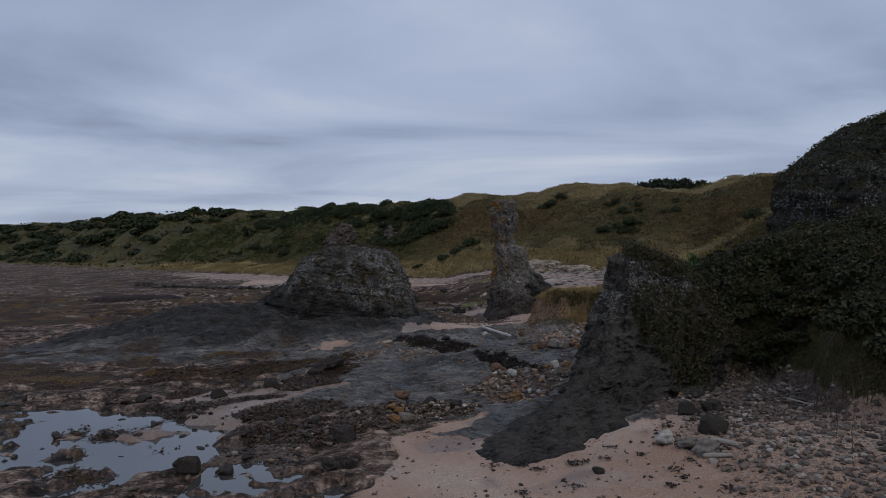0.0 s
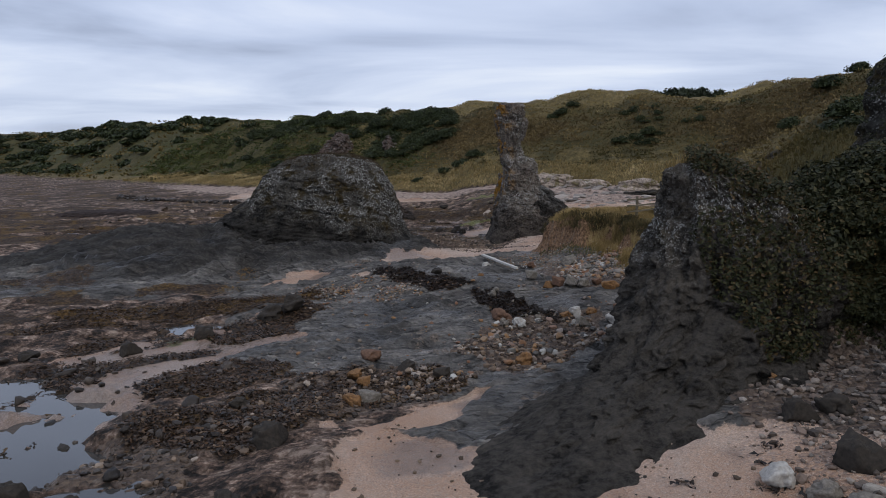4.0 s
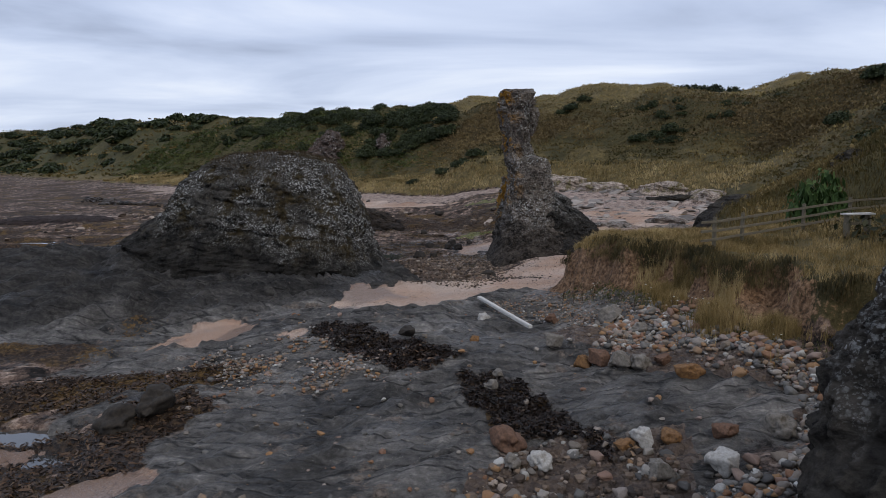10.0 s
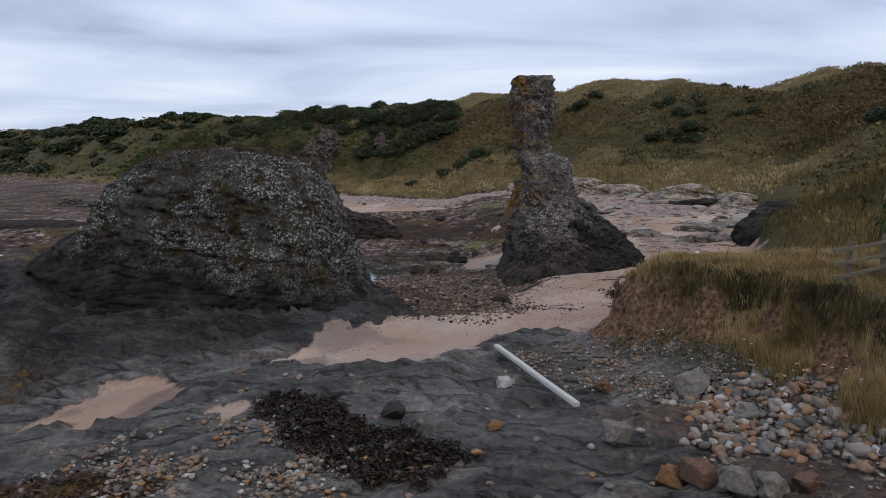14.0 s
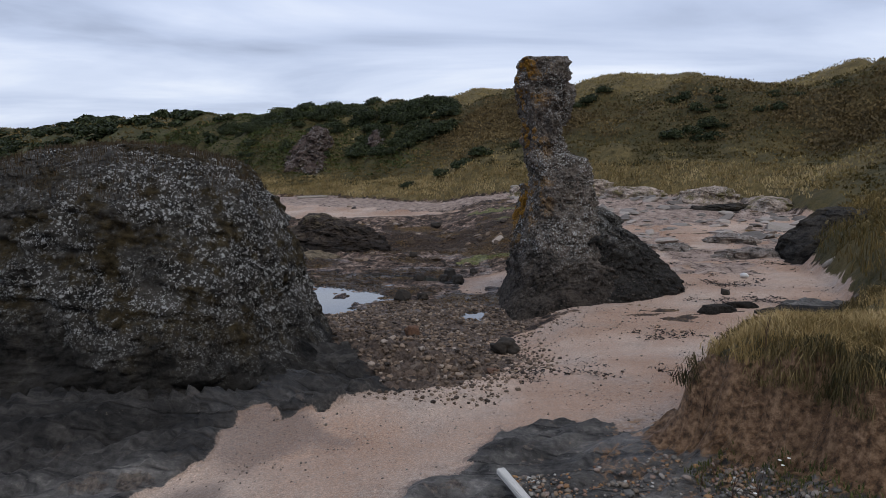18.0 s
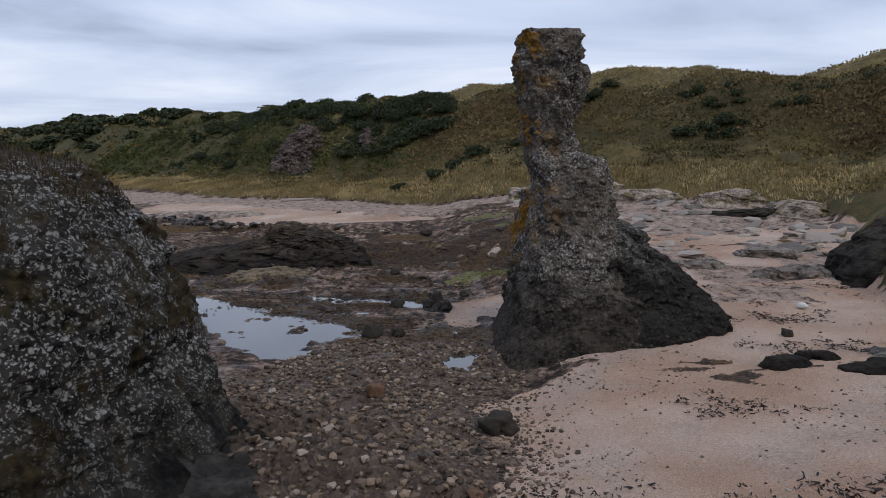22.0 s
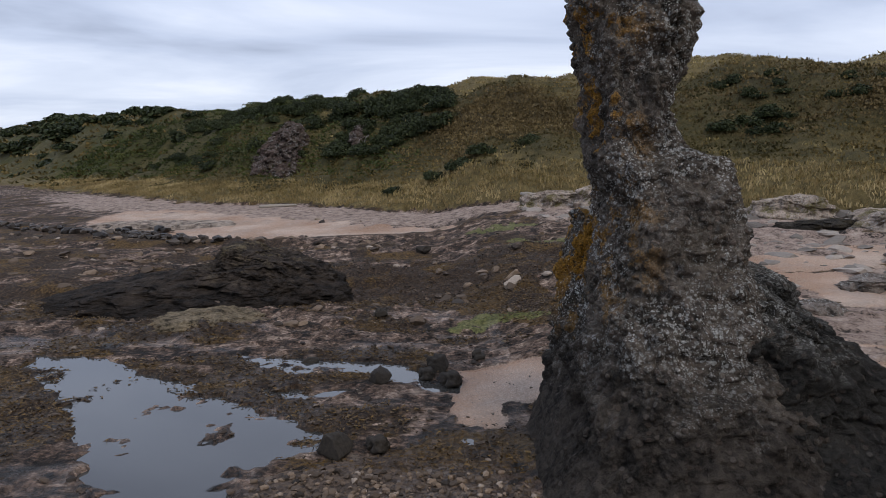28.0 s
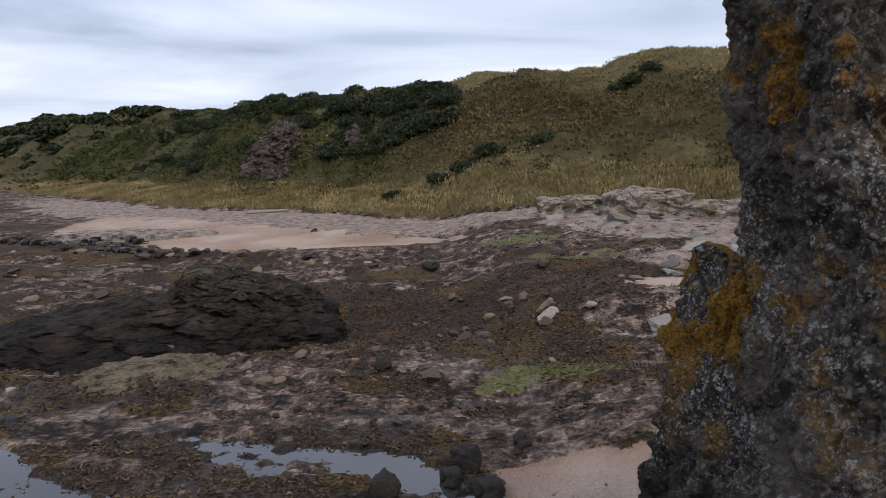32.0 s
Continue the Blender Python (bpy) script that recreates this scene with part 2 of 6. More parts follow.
def lay(x, y):
    """Ground height and the cover of each kind at (x, y)."""
    d = land_distance(x, y) + fbm(x * 0.35, y * 0.35, octaves=2, seed=3) * np.clip(np.abs(y - 60) * 0.02, 0.25, 1.6) + 0.16 * fbm(x * 1.3, y * 1.3, octaves=3, seed=5)
    wob = fbm(x * 0.45, y * 0.45, octaves=4, seed=11)
    wx, wy = x + 0.8 * wob + 0.22 * fbm(x * 2.2, y * 2.2, octaves=3, seed=19), y + 0.8 * fbm(x * 0.5, y * 0.5, octaves=4, seed=17) + 0.22 * fbm(x * 2.2, y * 2.2, octaves=3, seed=21)
    z = np.clip(np.where(x < 0, -0.42 + 0.042 * x, -0.42 + 0.065 * x), -0.80, 0.35)
    z = z + (-0.95 - z) * sstep(38, 44, y) * (1 - sstep(2.0, 6.5, x + 0.02 * (y - 44)))
    z = z + sstep(-26, 0, d) * sstep(60, 85, y) * 1.1
    z = z + 0.55 * blob(x, y, 1.5, 27, 6.5, 8.5) + 0.15 * blob(x, y, -1, 20, 5, 5)
    z = z - 0.58 * blob(x, y, 0.8, 19.3, 5.5, 5.5) + 0.22 * blob(x, y, -0.5, 28.5, 3.5, 2.6) - 0.22 * blob(x, y, 4.4, 26.2, 1.8, 3.0) - 0.16 * blob(x, y, 3.0, 29.2, 1.2, 2.6)
    z = z + 1.9 * blob(x, y, -11.5, 37.0, 10, 5.0, 4) + 0.35 * blob(x, y, -12.5, 31.5, 11, 5.5, 8) + 0.3 * blob(x, y, 8, 10, 4, 5)
    z = z + 0.62 * sstep(-2.2, 0.1, d) * sstep(4.6, 7.0, x) * sstep(20, 23, y) * (1 - sstep(31.5, 35, y))
    z = z - 0.36 * sstep(36.5, 41, y) * sstep(1.5, 4.5, x) * (1 - sstep(58, 72, y))
    # kinds of cover
    qx, qy = x + 0.28 * wob + 0.16 * fbm(x * 2.2, y * 2.2, octaves=3, seed=19), y + 0.28 * fbm(x * 0.5, y * 0.5, octaves=4, seed=17) + 0.16 * fbm(x * 2.2, y * 2.2, octaves=3, seed=21)
    sand = np.maximum.reduce([
        sstep(-2.3, -1.3, wx) * (1 - sstep(11.3, 13.0, wy + 0.35 * wx)),
        *[area(qx, qy, ring) for ring in (SAND_HOLLOW, SAND_NOOK, SAND_BAY, SAND_WEST, SAND_SLIT, SAND_GAP)],
        blob(wx, wy, 8.0, 41.5, 5, 4.2, 35),
        sstep(4.6, 6.4, wx - 3.6 * sstep(54, 59, wy)) * sstep(35, 38, wy) * (1 - sstep(66, 74, wy))])
    gravel = sstep(47, 53, wy) * sstep(6.5, 10, wx) * (1 - sstep(70, 78, y))
    sand = sand * (1 - 0.7 * gravel * sstep(-0.35, 0.2, fbm(x * 0.35, y * 0.5, octaves=4, seed=23)))
    far_sand = sstep(-21, -17, d + 2.0 * wob) * (1 - sstep(-10, -7, d + 2.0 * wob)) * sstep(80, 90, y) * (1 - sstep(8, 13, x)) * sstep(-38, -24, x)
    sand = np.maximum(sand, far_sand)
    rock = np.maximum.reduce([
        blob(wx, wy, 0.5, 25, 8, 10), blob(wx, wy, -13, 33, 13, 6.2, 8), blob(wx, wy, -3, 30, 7, 6), blob(wx, wy, 3.2, 12.5, 3.6, 5.2, -20),
        blob(wx, wy, 14.6, 44.4, 2.2, 0.7, 10), blob(wx, wy, -6, 38, 7, 4)])
    rock = sstep(0.3, 0.7, rock)
    pale = sstep(-11, -8, d + 1.5 * wob) * (1 - sstep(-1.0, 0.2, d)) * sstep(84, 92, y + 0.15 * x) * (0.35 + 0.65 * sstep(-62, -34, x))
    pale = np.maximum(pale, sstep(0.35, 0.6, np.maximum.reduce([blob(wx, wy, 20, 82, 12, 7, -20), blob(wx, wy, 17, 68, 7, 9), blob(wx, wy, 13, 89, 7, 3), blob(x, y, -17, 94, 5, 1.8)])) * (d < 0))
    pale = np.maximum(pale, 0.75 * blob(x, y, -39, 81, 7, 3.0) * (d < 0))
    pale = np.maximum(pale, 0.8 * gravel * (d < 0))
    shingle = np.maximum.reduce([
        blob(wx, wy, 9, 9, 3.5, 6), blob(wx, wy, 7.0, 24.3, 0.9, 4.8, 28), *[area(qx, qy, ring, 0.5) for ring in (STONES_MID, STONES_BED, WEED_NEAR)],
        blob(wx, wy, -6.5, 11.0, 2.2, 1.2)])
    shingle = sstep(0.35, 0.6, shingle)
    weed = np.maximum.reduce([
        *[area(qx, qy, ring, 0.35) for ring in (WEED_BACK, WEED_FRONT, WEED_POOL, WEED_WEST, WEED_REEF)],
        area(qx, qy, SAND_WEST) * sstep(0.02, 0.25, fbm((x * 0.88 + y * 0.47) * 0.35, (y * 0.88 - x * 0.47) * 1.1, octaves=4, gain=0.6, seed=39)),
        0.5 * area(qx, qy, WEED_NEAR) + 0.5 * sstep(-0.2, 0.3, fbm(x * 0.9, y * 0.9, octaves=4, seed=37)) * area(qx, qy, WEED_NEAR), blob(wx, wy, -9.5, 24.6, 6, 1.1, 8),
        blob(x + 2.5 * wob, y, 3, 69.5, 11, 3.6), np.exp(-((d + 21.5 + 1.5 * wob) / 2.4) ** 2) * (y > 84) * (x > -60), blob(wx, wy, -9, 50, 3, 6)])
    weed = sstep(0.42, 0.56, weed)
    reef_weed = sstep(0.02, 0.25, fbm(x * 0.3, y * 0.6, octaves=5, gain=0.6, seed=29)) * sstep(46, 52, y) + sstep(0.1, 0.4, fbm(x * 0.3, y * 0.5, octaves=4, seed=31)) * sstep(-6, -11, x) * (y < 31) * (1 - area(qx, qy, SAND_WEST))
    weed = np.maximum(weed, np.clip(reef_weed, 0, 1) * 0.85 * (1 - pale))
    weed = np.maximum(weed, 0.9 * sstep(-0.22, 0.05, fbm(x * 0.07, y * 0.30, octaves=5, gain=0.6, seed=35)) * sstep(-6, -12, x) * sstep(40, 48, y) * (1 - sstep(84, 92, y)) * (1 - pale))
    weed = weed * (1 - sstep(0.35, 0.6, sand) * (y > 46))
    wrack = np.exp(-(fbm(x * 0.16, y * 0.42, octaves=4, seed=27) / 0.045) ** 2) * sstep(-0.3, 0.2, fbm(x * 0.3, y * 0.3, octaves=2, seed=28))
    weed = np.maximum(weed, wrack * sstep(6.5, 9, x) * sstep(38, 43, y) * (1 - sstep(74, 84, y)) * (d < -0.4))
    sand = sstep(0.3, 0.7, sand) * (1 - sstep(0.3, 0.6, blob(wx, wy, 15.2, 44.4, 2.6, 0.8, 6)))
    grass = sstep(0.12, 0.38, d)
    # relief
    cs, sn = math.cos(radians(28)), math.sin(radians(28))
    u, v = x * cs + y * sn, -x * sn + y * cs
    beds = v * 1.15 + 0.9 * fbm(u * 0.22, v * 0.35, octaves=4, seed=55)
    beds2 = v * 3.1 + 1.2 * fbm(u * 0.4, v * 0.6, octaves=3, seed=57)
    saw = 0.7 * (beds - np.floor(beds)) + 0.3 * (beds2 - np.floor(beds2)) - 0.5
    strata = 0.9 * saw + 0.7 * (0.55 - np.abs(fbm(u * 0.35, v * 1.3, octaves=4, seed=51))) + 0.5 * fbm(u * 0.9, v * 4.0, octaves=3, seed=53)
    rough = fbm(x * 1.1, y * 1.1, octaves=5, seed=61)
    ledge = fbm(u * 0.25, v * 0.9, octaves=3, seed=71)
    reef = sstep(46, 60, y)
    ledge = ledge + (fbm(x * 0.10, y * 0.42 + 0.05 * x, octaves=4, seed=73) - ledge) * reef
    lv = ledge * (3.0 + 2.5 * reef)
    terr = (np.floor(lv) + sstep(0.35, 0.65, lv - np.floor(lv))) / (3.0 + 2.5 * reef)
    far = 1 - 0.75 * sstep(72, 100, y)
    strata, rough, terr = strata * far, rough * far, terr * (0.4 + 0.6 * far)
    hard = np.clip(1 - sand, 0, 1)
    shore_part = np.where(d < 0.4, 1, 0)
    z = z + shore_part * (rock * (0.15 * strata + 0.05 * rough) * hard + (1 - rock) * hard * ((0.13 + 0.16 * reef) * (1 - 0.6 * pale) * terr + (0.07 + 0.02 * reef) * rough + reef * 0.06 * (0.4 - np.abs(fbm(x * 0.8, y * 2.0, octaves=4, seed=75)))) + 0.02 * rough * sand)
    z = z + shore_part * (0.10 * pale * terr + 0.05 * weed * np.abs(rough) - 0.05 * sand * rock)
    tar = sstep(0.15, 0.55, np.maximum(blob(wx, wy, -12, 36.5, 13, 5.0, 4), blob(wx, wy, -6.5, 36, 5.2, 3.8)))
    z = z + shore_part * tar * hard * (0.22 * strata + 0.12 * terr)
    # rock pools
    pool = np.maximum.reduce([area(qx, qy, ring, 0.35) for ring in (POOL_MAIN, POOL_BACK, POOL_SMALL, POOL_SOUTH)] + [
        blob(wx, wy, -8.8, 49.8, 1.3, 0.4, 10), blob(wx, wy, -12.0, 53.0, 2.2, 0.7), blob(wx, wy, -1.2, 53.9, 1.0, 0.3, -10)])
    shelf = np.maximum.reduce([area(qx, qy, ring, 1.8) for ring in (POOL_MAIN, POOL_BACK, POOL_SMALL, POOL_SOUTH)])
    z = z + (-0.92 + 0.05 * rough - z) * 0.8 * sstep(0.02, 0.45, shelf) * shore_part
    z = np.where((y > 42) & (y < 60) & (x > -14) & (x < 5), np.maximum(z, -0.955 + 0.04 * rough), z)
    z = z + (-1.14 - 0.165 * fbm(x * 1.0, y * 1.4, octaves=5, gain=0.6, seed=113) - z) * sstep(0.3, 0.7, pool) * shore_part
    pool2 = np.maximum.reduce([blob(wx, wy, -28, 59.5, 6.5, 1.1, -4), blob(wx, wy, -27, 54.8, 4.5, 1.0), blob(wx, wy, -13.5, 14.2, 6, 3.2), blob(wx, wy, -9, 11.5, 3, 2), blob(wx, wy, -4.4, 9.6, 1.4, 0.5, 10), blob(wx, wy, -3.2, 8.2, 0.8, 0.45), blob(wx, wy, -5.4, 8.0, 1.4, 0.6), area(qx, qy, POOL_STRIP)])
    z = z - (0.26 + 0.30 * fbm(x * 0.8, y * 1.0, octaves=5, gain=0.6, seed=111)) * sstep(0.25, 0.6, pool2) * shore_part
    z = z + 0.30 * sstep(2, 7, x) * (1 - sstep(36, 42, y)) * 0.5
    z = np.where(d > -0.2, z + hill_height(x, y, np.maximum(d, 0)) + 0.10 * rough * sstep(0, 1.5, d) + 0.10 * fbm(x * 2.5, y * 2.5, octaves=3, seed=131) * sstep(-0.1, 0.15, d) * (1 - sstep(0.6, 1.0, d)) * 1.6, z)
    cut = sstep(-0.12, 0.02, d) * (1 - sstep(0.60, 0.72, d)) * sstep(22, 25, y) * (1 - sstep(38, 40, y))
    cut = np.maximum(cut, 0.4 * sstep(-1.9, -0.5, d + 0.7 * wob) * (1 - sstep(-0.1, 0.1, d)) * sstep(22, 25, y) * (1 - sstep(33, 36, y)))
    heath = sstep(7, 12, d + 4 * fbm(x * 0.08, y * 0.08, octaves=3, seed=121)) * (1 - sstep(17, 23, d + 4 * fbm(x * 0.1, y * 0.1, octaves=3, seed=123))) * sstep(-4, 6, x) * sstep(60, 80, y) * (0.15 + 0.85 * sstep(-0.15, 0.3, fbm(x * 0.07, y * 0.09, octaves=4, seed=129)))
    heath = np.where(d < 0, tar, heath)
    straw = np.clip((1 - sstep(4, 9, d + 3 * wob)) * sstep(70, 85, y) + sstep(21, 26, d + 3 * wob) * sstep(-4, 6, x) + 0.8 * sstep(0.2, 0.5, fbm(x * 0.05, y * 0.16, octaves=4, seed=125)) * (1 - heath) * sstep(-30, -5, x), 0, 1)
    green = sstep(9 - 7 * sstep(150, 200, y), 13 - 7 * sstep(150, 200, y), d) * (1 - sstep(-10, 2, x)) * (0.35 + 0.65 * sstep(-0.1, 0.3, fbm(x * 0.07, y * 0.07, octaves=3, seed=127) + 0.2))
    wet = np.clip(sstep(0.2, 0.6, np.maximum(pool, pool2)) + 0.8 * area(qx, qy, SAND_WEST) + 0.95 * rock * sstep(0.1, 0.35, wob) + 0.85 * sstep(42, 46, y) * (1 - sstep(60, 66, y)) * (x > -16) * (x < 4) * sstep(-0.3, 0.3, fbm(x * 0.4, y * 0.8, octaves=4, seed=47)) * (1 - sand), 0, 1)
    return z, dict(sand=sand, rock=rock, pale=pale, shingle=shingle, weed=weed, grass=grass, cut=cut, wet=wet, d=d, heath=heath, straw=straw, green=green,
                   algae=sstep(0.3, 0.6, np.maximum.reduce([blob(wx, wy, 5.0, 60.4, 1.9, 0.7, 10), blob(wx, wy, 8.6, 75, 2.4, 1.0), blob(wx, wy, 5.5, 80.5, 2.2, 0.8), blob(wx, wy, -7.4, 20.3, 1.0, 0.35)])))


def height(x, y):
    return float(lay(np.array([x], float), np.array([y], float))[0][0])


# ---- materials ----
def material(name):
    m = bpy.data.materials.new(name)
    m.use_nodes = True
    nt = m.node_tree
    nt.nodes.clear()
    return m, nt


def finish(nt, color, rough=0.8, bump=None, strength=0.4, distance=0.03, spec=0.3, **extra):
    ins = dict(Base_Color=color, Roughness=rough)
    if bump is not None:
        ins["Normal"] = N(nt, "ShaderNodeBump", Strength=strength, Distance=distance, Height=bump)
    n = N(nt, "ShaderNodeBsdfPrincipled", **ins, **extra)
    n.node.inputs["Specular IOR Level"].default_value = spec
    N(nt, "ShaderNodeOutputMaterial", Surface=n)


def obj_noise(nt, scale, detail=5.0, rough=0.55, stretch=None, coord="Object"):
    tc = nt.nodes.new("ShaderNodeTexCoord").outputs[coord]
    if stretch:
        mp = nt.nodes.new("ShaderNodeMapping")
        mp.inputs["Scale"].default_value = stretch
        nt.links.new(tc, mp.inputs[0])
        tc = mp.outputs[0]
    return N(nt, "ShaderNodeTexNoise", Vector=tc, Scale=scale, Detail=detail, Roughness=rough)


def simple(name, stops, scale=6.0, rough=0.8, strength=0.4, distance=0.02, spec=0.3, detail=6.0, stretch=None):
    m, nt = material(name)
    f = obj_noise(nt, scale, detail, 0.6, stretch)
    finish(nt, ramp(nt, f, stops), rough, obj_noise(nt, scale * 3.5, 6.0, 0.6, stretch), strength, distance, spec)
    return m


def ground_material():
    m, nt = material("shore_ground")
    A = nt.nodes.new("ShaderNodeAttribute"); A.attribute_name = "cover_a"
    B = nt.nodes.new("ShaderNodeAttribute"); B.attribute_name = "cover_b"
    sa = nt.nodes.new("ShaderNodeSeparateColor"); nt.links.new(A.outputs["Color"], sa.inputs[0])
    sb = nt.nodes.new("ShaderNodeSeparateColor"); nt.links.new(B.outputs["Color"], sb.inputs[0])
    sand, rock, pale, shingle = sa.outputs[0], sa.outputs[1], sa.outputs[2], A.outputs["Alpha"]
    weed, grass, wet, cut = sb.outputs[0], sb.outputs[1], sb.outputs[2], B.outputs["Alpha"]
    fine = obj_noise(nt, 9.0, 8.0, 0.65)
    mid = obj_noise(nt, 1.6, 6.0, 0.6)
    big = obj_noise(nt, 0.22, 4.0, 0.55)
    grain = obj_noise(nt, 70.0, 3.0, 0.6)
    tc = nt.nodes.new("ShaderNodeTexCoord").outputs["Object"]
    vor = nt.nodes.new("ShaderNodeTexVoronoi"); vor.inputs["Scale"].default_value = 9.0; nt.links.new(tc, vor.inputs[0])
    # reef: brown grey ledges
    col = ramp(nt, math_(nt, "ADD", math_(nt, "MULTIPLY", mid, 0.6), math_(nt, "MULTIPLY", fine, 0.4)),
               [(0.43, (0.013, 0.009, 0.006)), (0.48, (0.075, 0.048, 0.034)), (0.53, (0.165, 0.109, 0.079)), (0.60, (0.35, 0.262, 0.205))])
    chip = nt.nodes.new("ShaderNodeTexVoronoi"); chip.inputs["Scale"].default_value = 5.5
    cmap = nt.nodes.new("ShaderNodeMapping"); cmap.inputs["Scale"].default_value = (0.8, 1.5, 1.0)
    nt.links.new(mixc(nt, 0.12, tc, fine.node.outputs["Color"], "ADD"), cmap.inputs[0])
    nt.links.new(cmap.outputs[0], chip.inputs["Vector"])
    chips = nt.nodes.new("ShaderNodeSeparateColor"); nt.links.new(chip.outputs["Color"], chips.inputs[0])
    col = mixc(nt, 0.75, col, mixc(nt, 1.0, col, ramp(nt, chips.outputs[0], [(0.0, 0.3), (0.6, 0.95), (0.85, 1.35), (1.0, 1.9)]), "MULTIPLY"))
    # black rock platform
    mp = nt.nodes.new("ShaderNodeMapping")
    mp.inputs["Rotation"].default_value = (0, 0, radians(-28))
    mp.inputs["Scale"].default_value = (0.5, 2.6, 1.5)
    nt.links.new(tc, mp.inputs[0])
    grainy = N(nt, "ShaderNodeTexNoise", Vector=mp.outputs[0], Scale=1.5, Detail=10.0, Roughness=0.72)
    rk = ramp(nt, math_(nt, "ADD", math_(nt, "MULTIPLY", grainy, 0.65), math_(nt, "MULTIPLY", fine, 0.35)),
              [(0.37, (0.025, 0.024, 0.0225)), (0.46, (0.097, 0.090, 0.083)), (0.55, (0.158, 0.147, 0.135)), (0.66, (0.32, 0.29, 0.255))])
    C = nt.nodes.new("ShaderNodeAttribute"); C.attribute_name = "cover_c"
    sc = nt.nodes.new("ShaderNodeSeparateColor"); nt.links.new(C.outputs["Color"], sc.inputs[0])
    sxy = nt.nodes.new("ShaderNodeSeparateXYZ"); nt.links.new(mp.outputs[0], sxy.inputs[0])
    slow = N(nt, "ShaderNodeTexNoise", Vector=mp.outputs[0], Scale=0.55, Detail=5.0, Roughness=0.6)
    plate_at = mixc(nt, 0.22, mp.outputs[0], slow.node.outputs["Color"], "ADD")
    crackv = nt.nodes.new("ShaderNodeTexVoronoi"); crackv.feature = "DISTANCE_TO_EDGE"; crackv.inputs["Scale"].default_value = 0.95
    plates = nt.nodes.new("ShaderNodeTexVoronoi"); plates.inputs["Scale"].default_value = 0.95
    for v_ in (crackv, plates):
        nt.links.new(plate_at, v_.inputs["Vector"])
    seam = ramp(nt, crackv.outputs["Distance"], [(0.0, 1.0), (0.06, 0.0)])
    cellc = nt.nodes.new("ShaderNodeSeparateColor"); nt.links.new(plates.outputs["Color"], cellc.inputs[0])
    rk = mixc(nt, 0.35, rk, mixc(nt, 1.0, rk, ramp(nt, cellc.outputs[0], [(0.0, 0.5), (1.0, 1.5)]), "MULTIPLY"))
    rk = mixc(nt, math_(nt, "MULTIPLY", seam, ramp(nt, mid, [(0.40, 0.0), (0.54, 0.9)])), rk, (0.014, 0.014, 0.014))
    rk = mixc(nt, 1.0, rk, ramp(nt, obj_noise(nt, 0.5, 6.0, 0.65), [(0.38, 0.5), (0.5, 0.95), (0.62, 1.45)]), "MULTIPLY")
    rk = mixc(nt, ramp(nt, obj_noise(nt, 1.1, 8.0, 0.7), [(0.585, 0.0), (0.625, 0.8)]), rk, ramp(nt, fine, [(0.36, (0.05, 0.038, 0.03)), (0.64, (0.30, 0.235, 0.185))]))
    rk = mixc(nt, ramp(nt, obj_noise(nt, 23.0, 5.0, 0.8), [(0.63, 0.0), (0.67, 0.7)]), rk, (0.36, 0.34, 0.31))
    beds = math_(nt, "SUBTRACT", math_(nt, "ADD", math_(nt, "MULTIPLY", cellc.outputs[1], 0.5), math_(nt, "MULTIPLY", plates.outputs["Distance"], 0.8)), math_(nt, "MULTIPLY", seam, 0.8))
    black = ramp(nt, math_(nt, "ADD", math_(nt, "MULTIPLY", grainy, 0.75), math_(nt, "MULTIPLY", fine, 0.25)), [(0.38, (0.0075, 0.007, 0.0065)), (0.5, (0.034, 0.031, 0.028)), (0.64, (0.095, 0.087, 0.078))])
    rk = mixc(nt, sc.outputs[0], rk, black)
    def edge(mask, w=0.5):
        e = math_(nt, "ADD", mask, math_(nt, "MULTIPLY", math_(nt, "SUBTRACT", math_(nt, "ADD", math_(nt, "MULTIPLY", fine, 0.55), math_(nt, "MULTIPLY", mid, 0.45)), 0.5), 2.2 * w))
        return ramp(nt, e, [(0.42, 0.0), (0.58, 1.0)])
    col = mixc(nt, edge(rock), col, rk)
    pl = ramp(nt, math_(nt, "ADD", math_(nt, "MULTIPLY", mid, 0.55), math_(nt, "MULTIPLY", fine, 0.45)), [(0.40, (0.075, 0.054, 0.044)), (0.46, (0.25, 0.182, 0.148)), (0.56, (0.40, 0.305, 0.25)), (0.66, (0.52, 0.43, 0.365))])
    col = mixc(nt, edge(pale, 1.3), col, pl)
    sh = mixc(nt, 0.55, ramp(nt, vor.outputs["Color"], [(0.1, (0.045, 0.034, 0.028)), (0.45, (0.13, 0.095, 0.075)), (0.75, (0.24, 0.17, 0.12)), (0.95, (0.34, 0.30, 0.26))]),
              ramp(nt, fine, [(0.3, (0.04, 0.03, 0.025)), (0.7, (0.19, 0.14, 0.11))]))
    col = mixc(nt, edge(shingle, 0.8), col, sh)
    sd = ramp(nt, math_(nt, "ADD", math_(nt, "MULTIPLY", big, 0.65), math_(nt, "MULTIPLY", grain, 0.35)),
              [(0.36, (0.30, 0.175, 0.108)), (0.48, (0.41, 0.268, 0.190)), (0.60, (0.51, 0.388, 0.308))])
    sd = mixc(nt, ramp(nt, obj_noise(nt, 0.45, 6.0, 0.65), [(0.50, 0.0), (0.62, 0.5)]), sd, ramp(nt, fine, [(0.38, (0.20, 0.155, 0.128)), (0.62, (0.46, 0.39, 0.335))]))
    sd = mixc(nt, 0.7, sd, mixc(nt, 1.0, sd, ramp(nt, obj_noise(nt, 34.0, 4.0, 0.75), [(0.36, 0.42), (0.5, 0.98), (0.64, 1.65)]), "MULTIPLY"))
    col = mixc(nt, edge(sand, 0.55), col, sd)
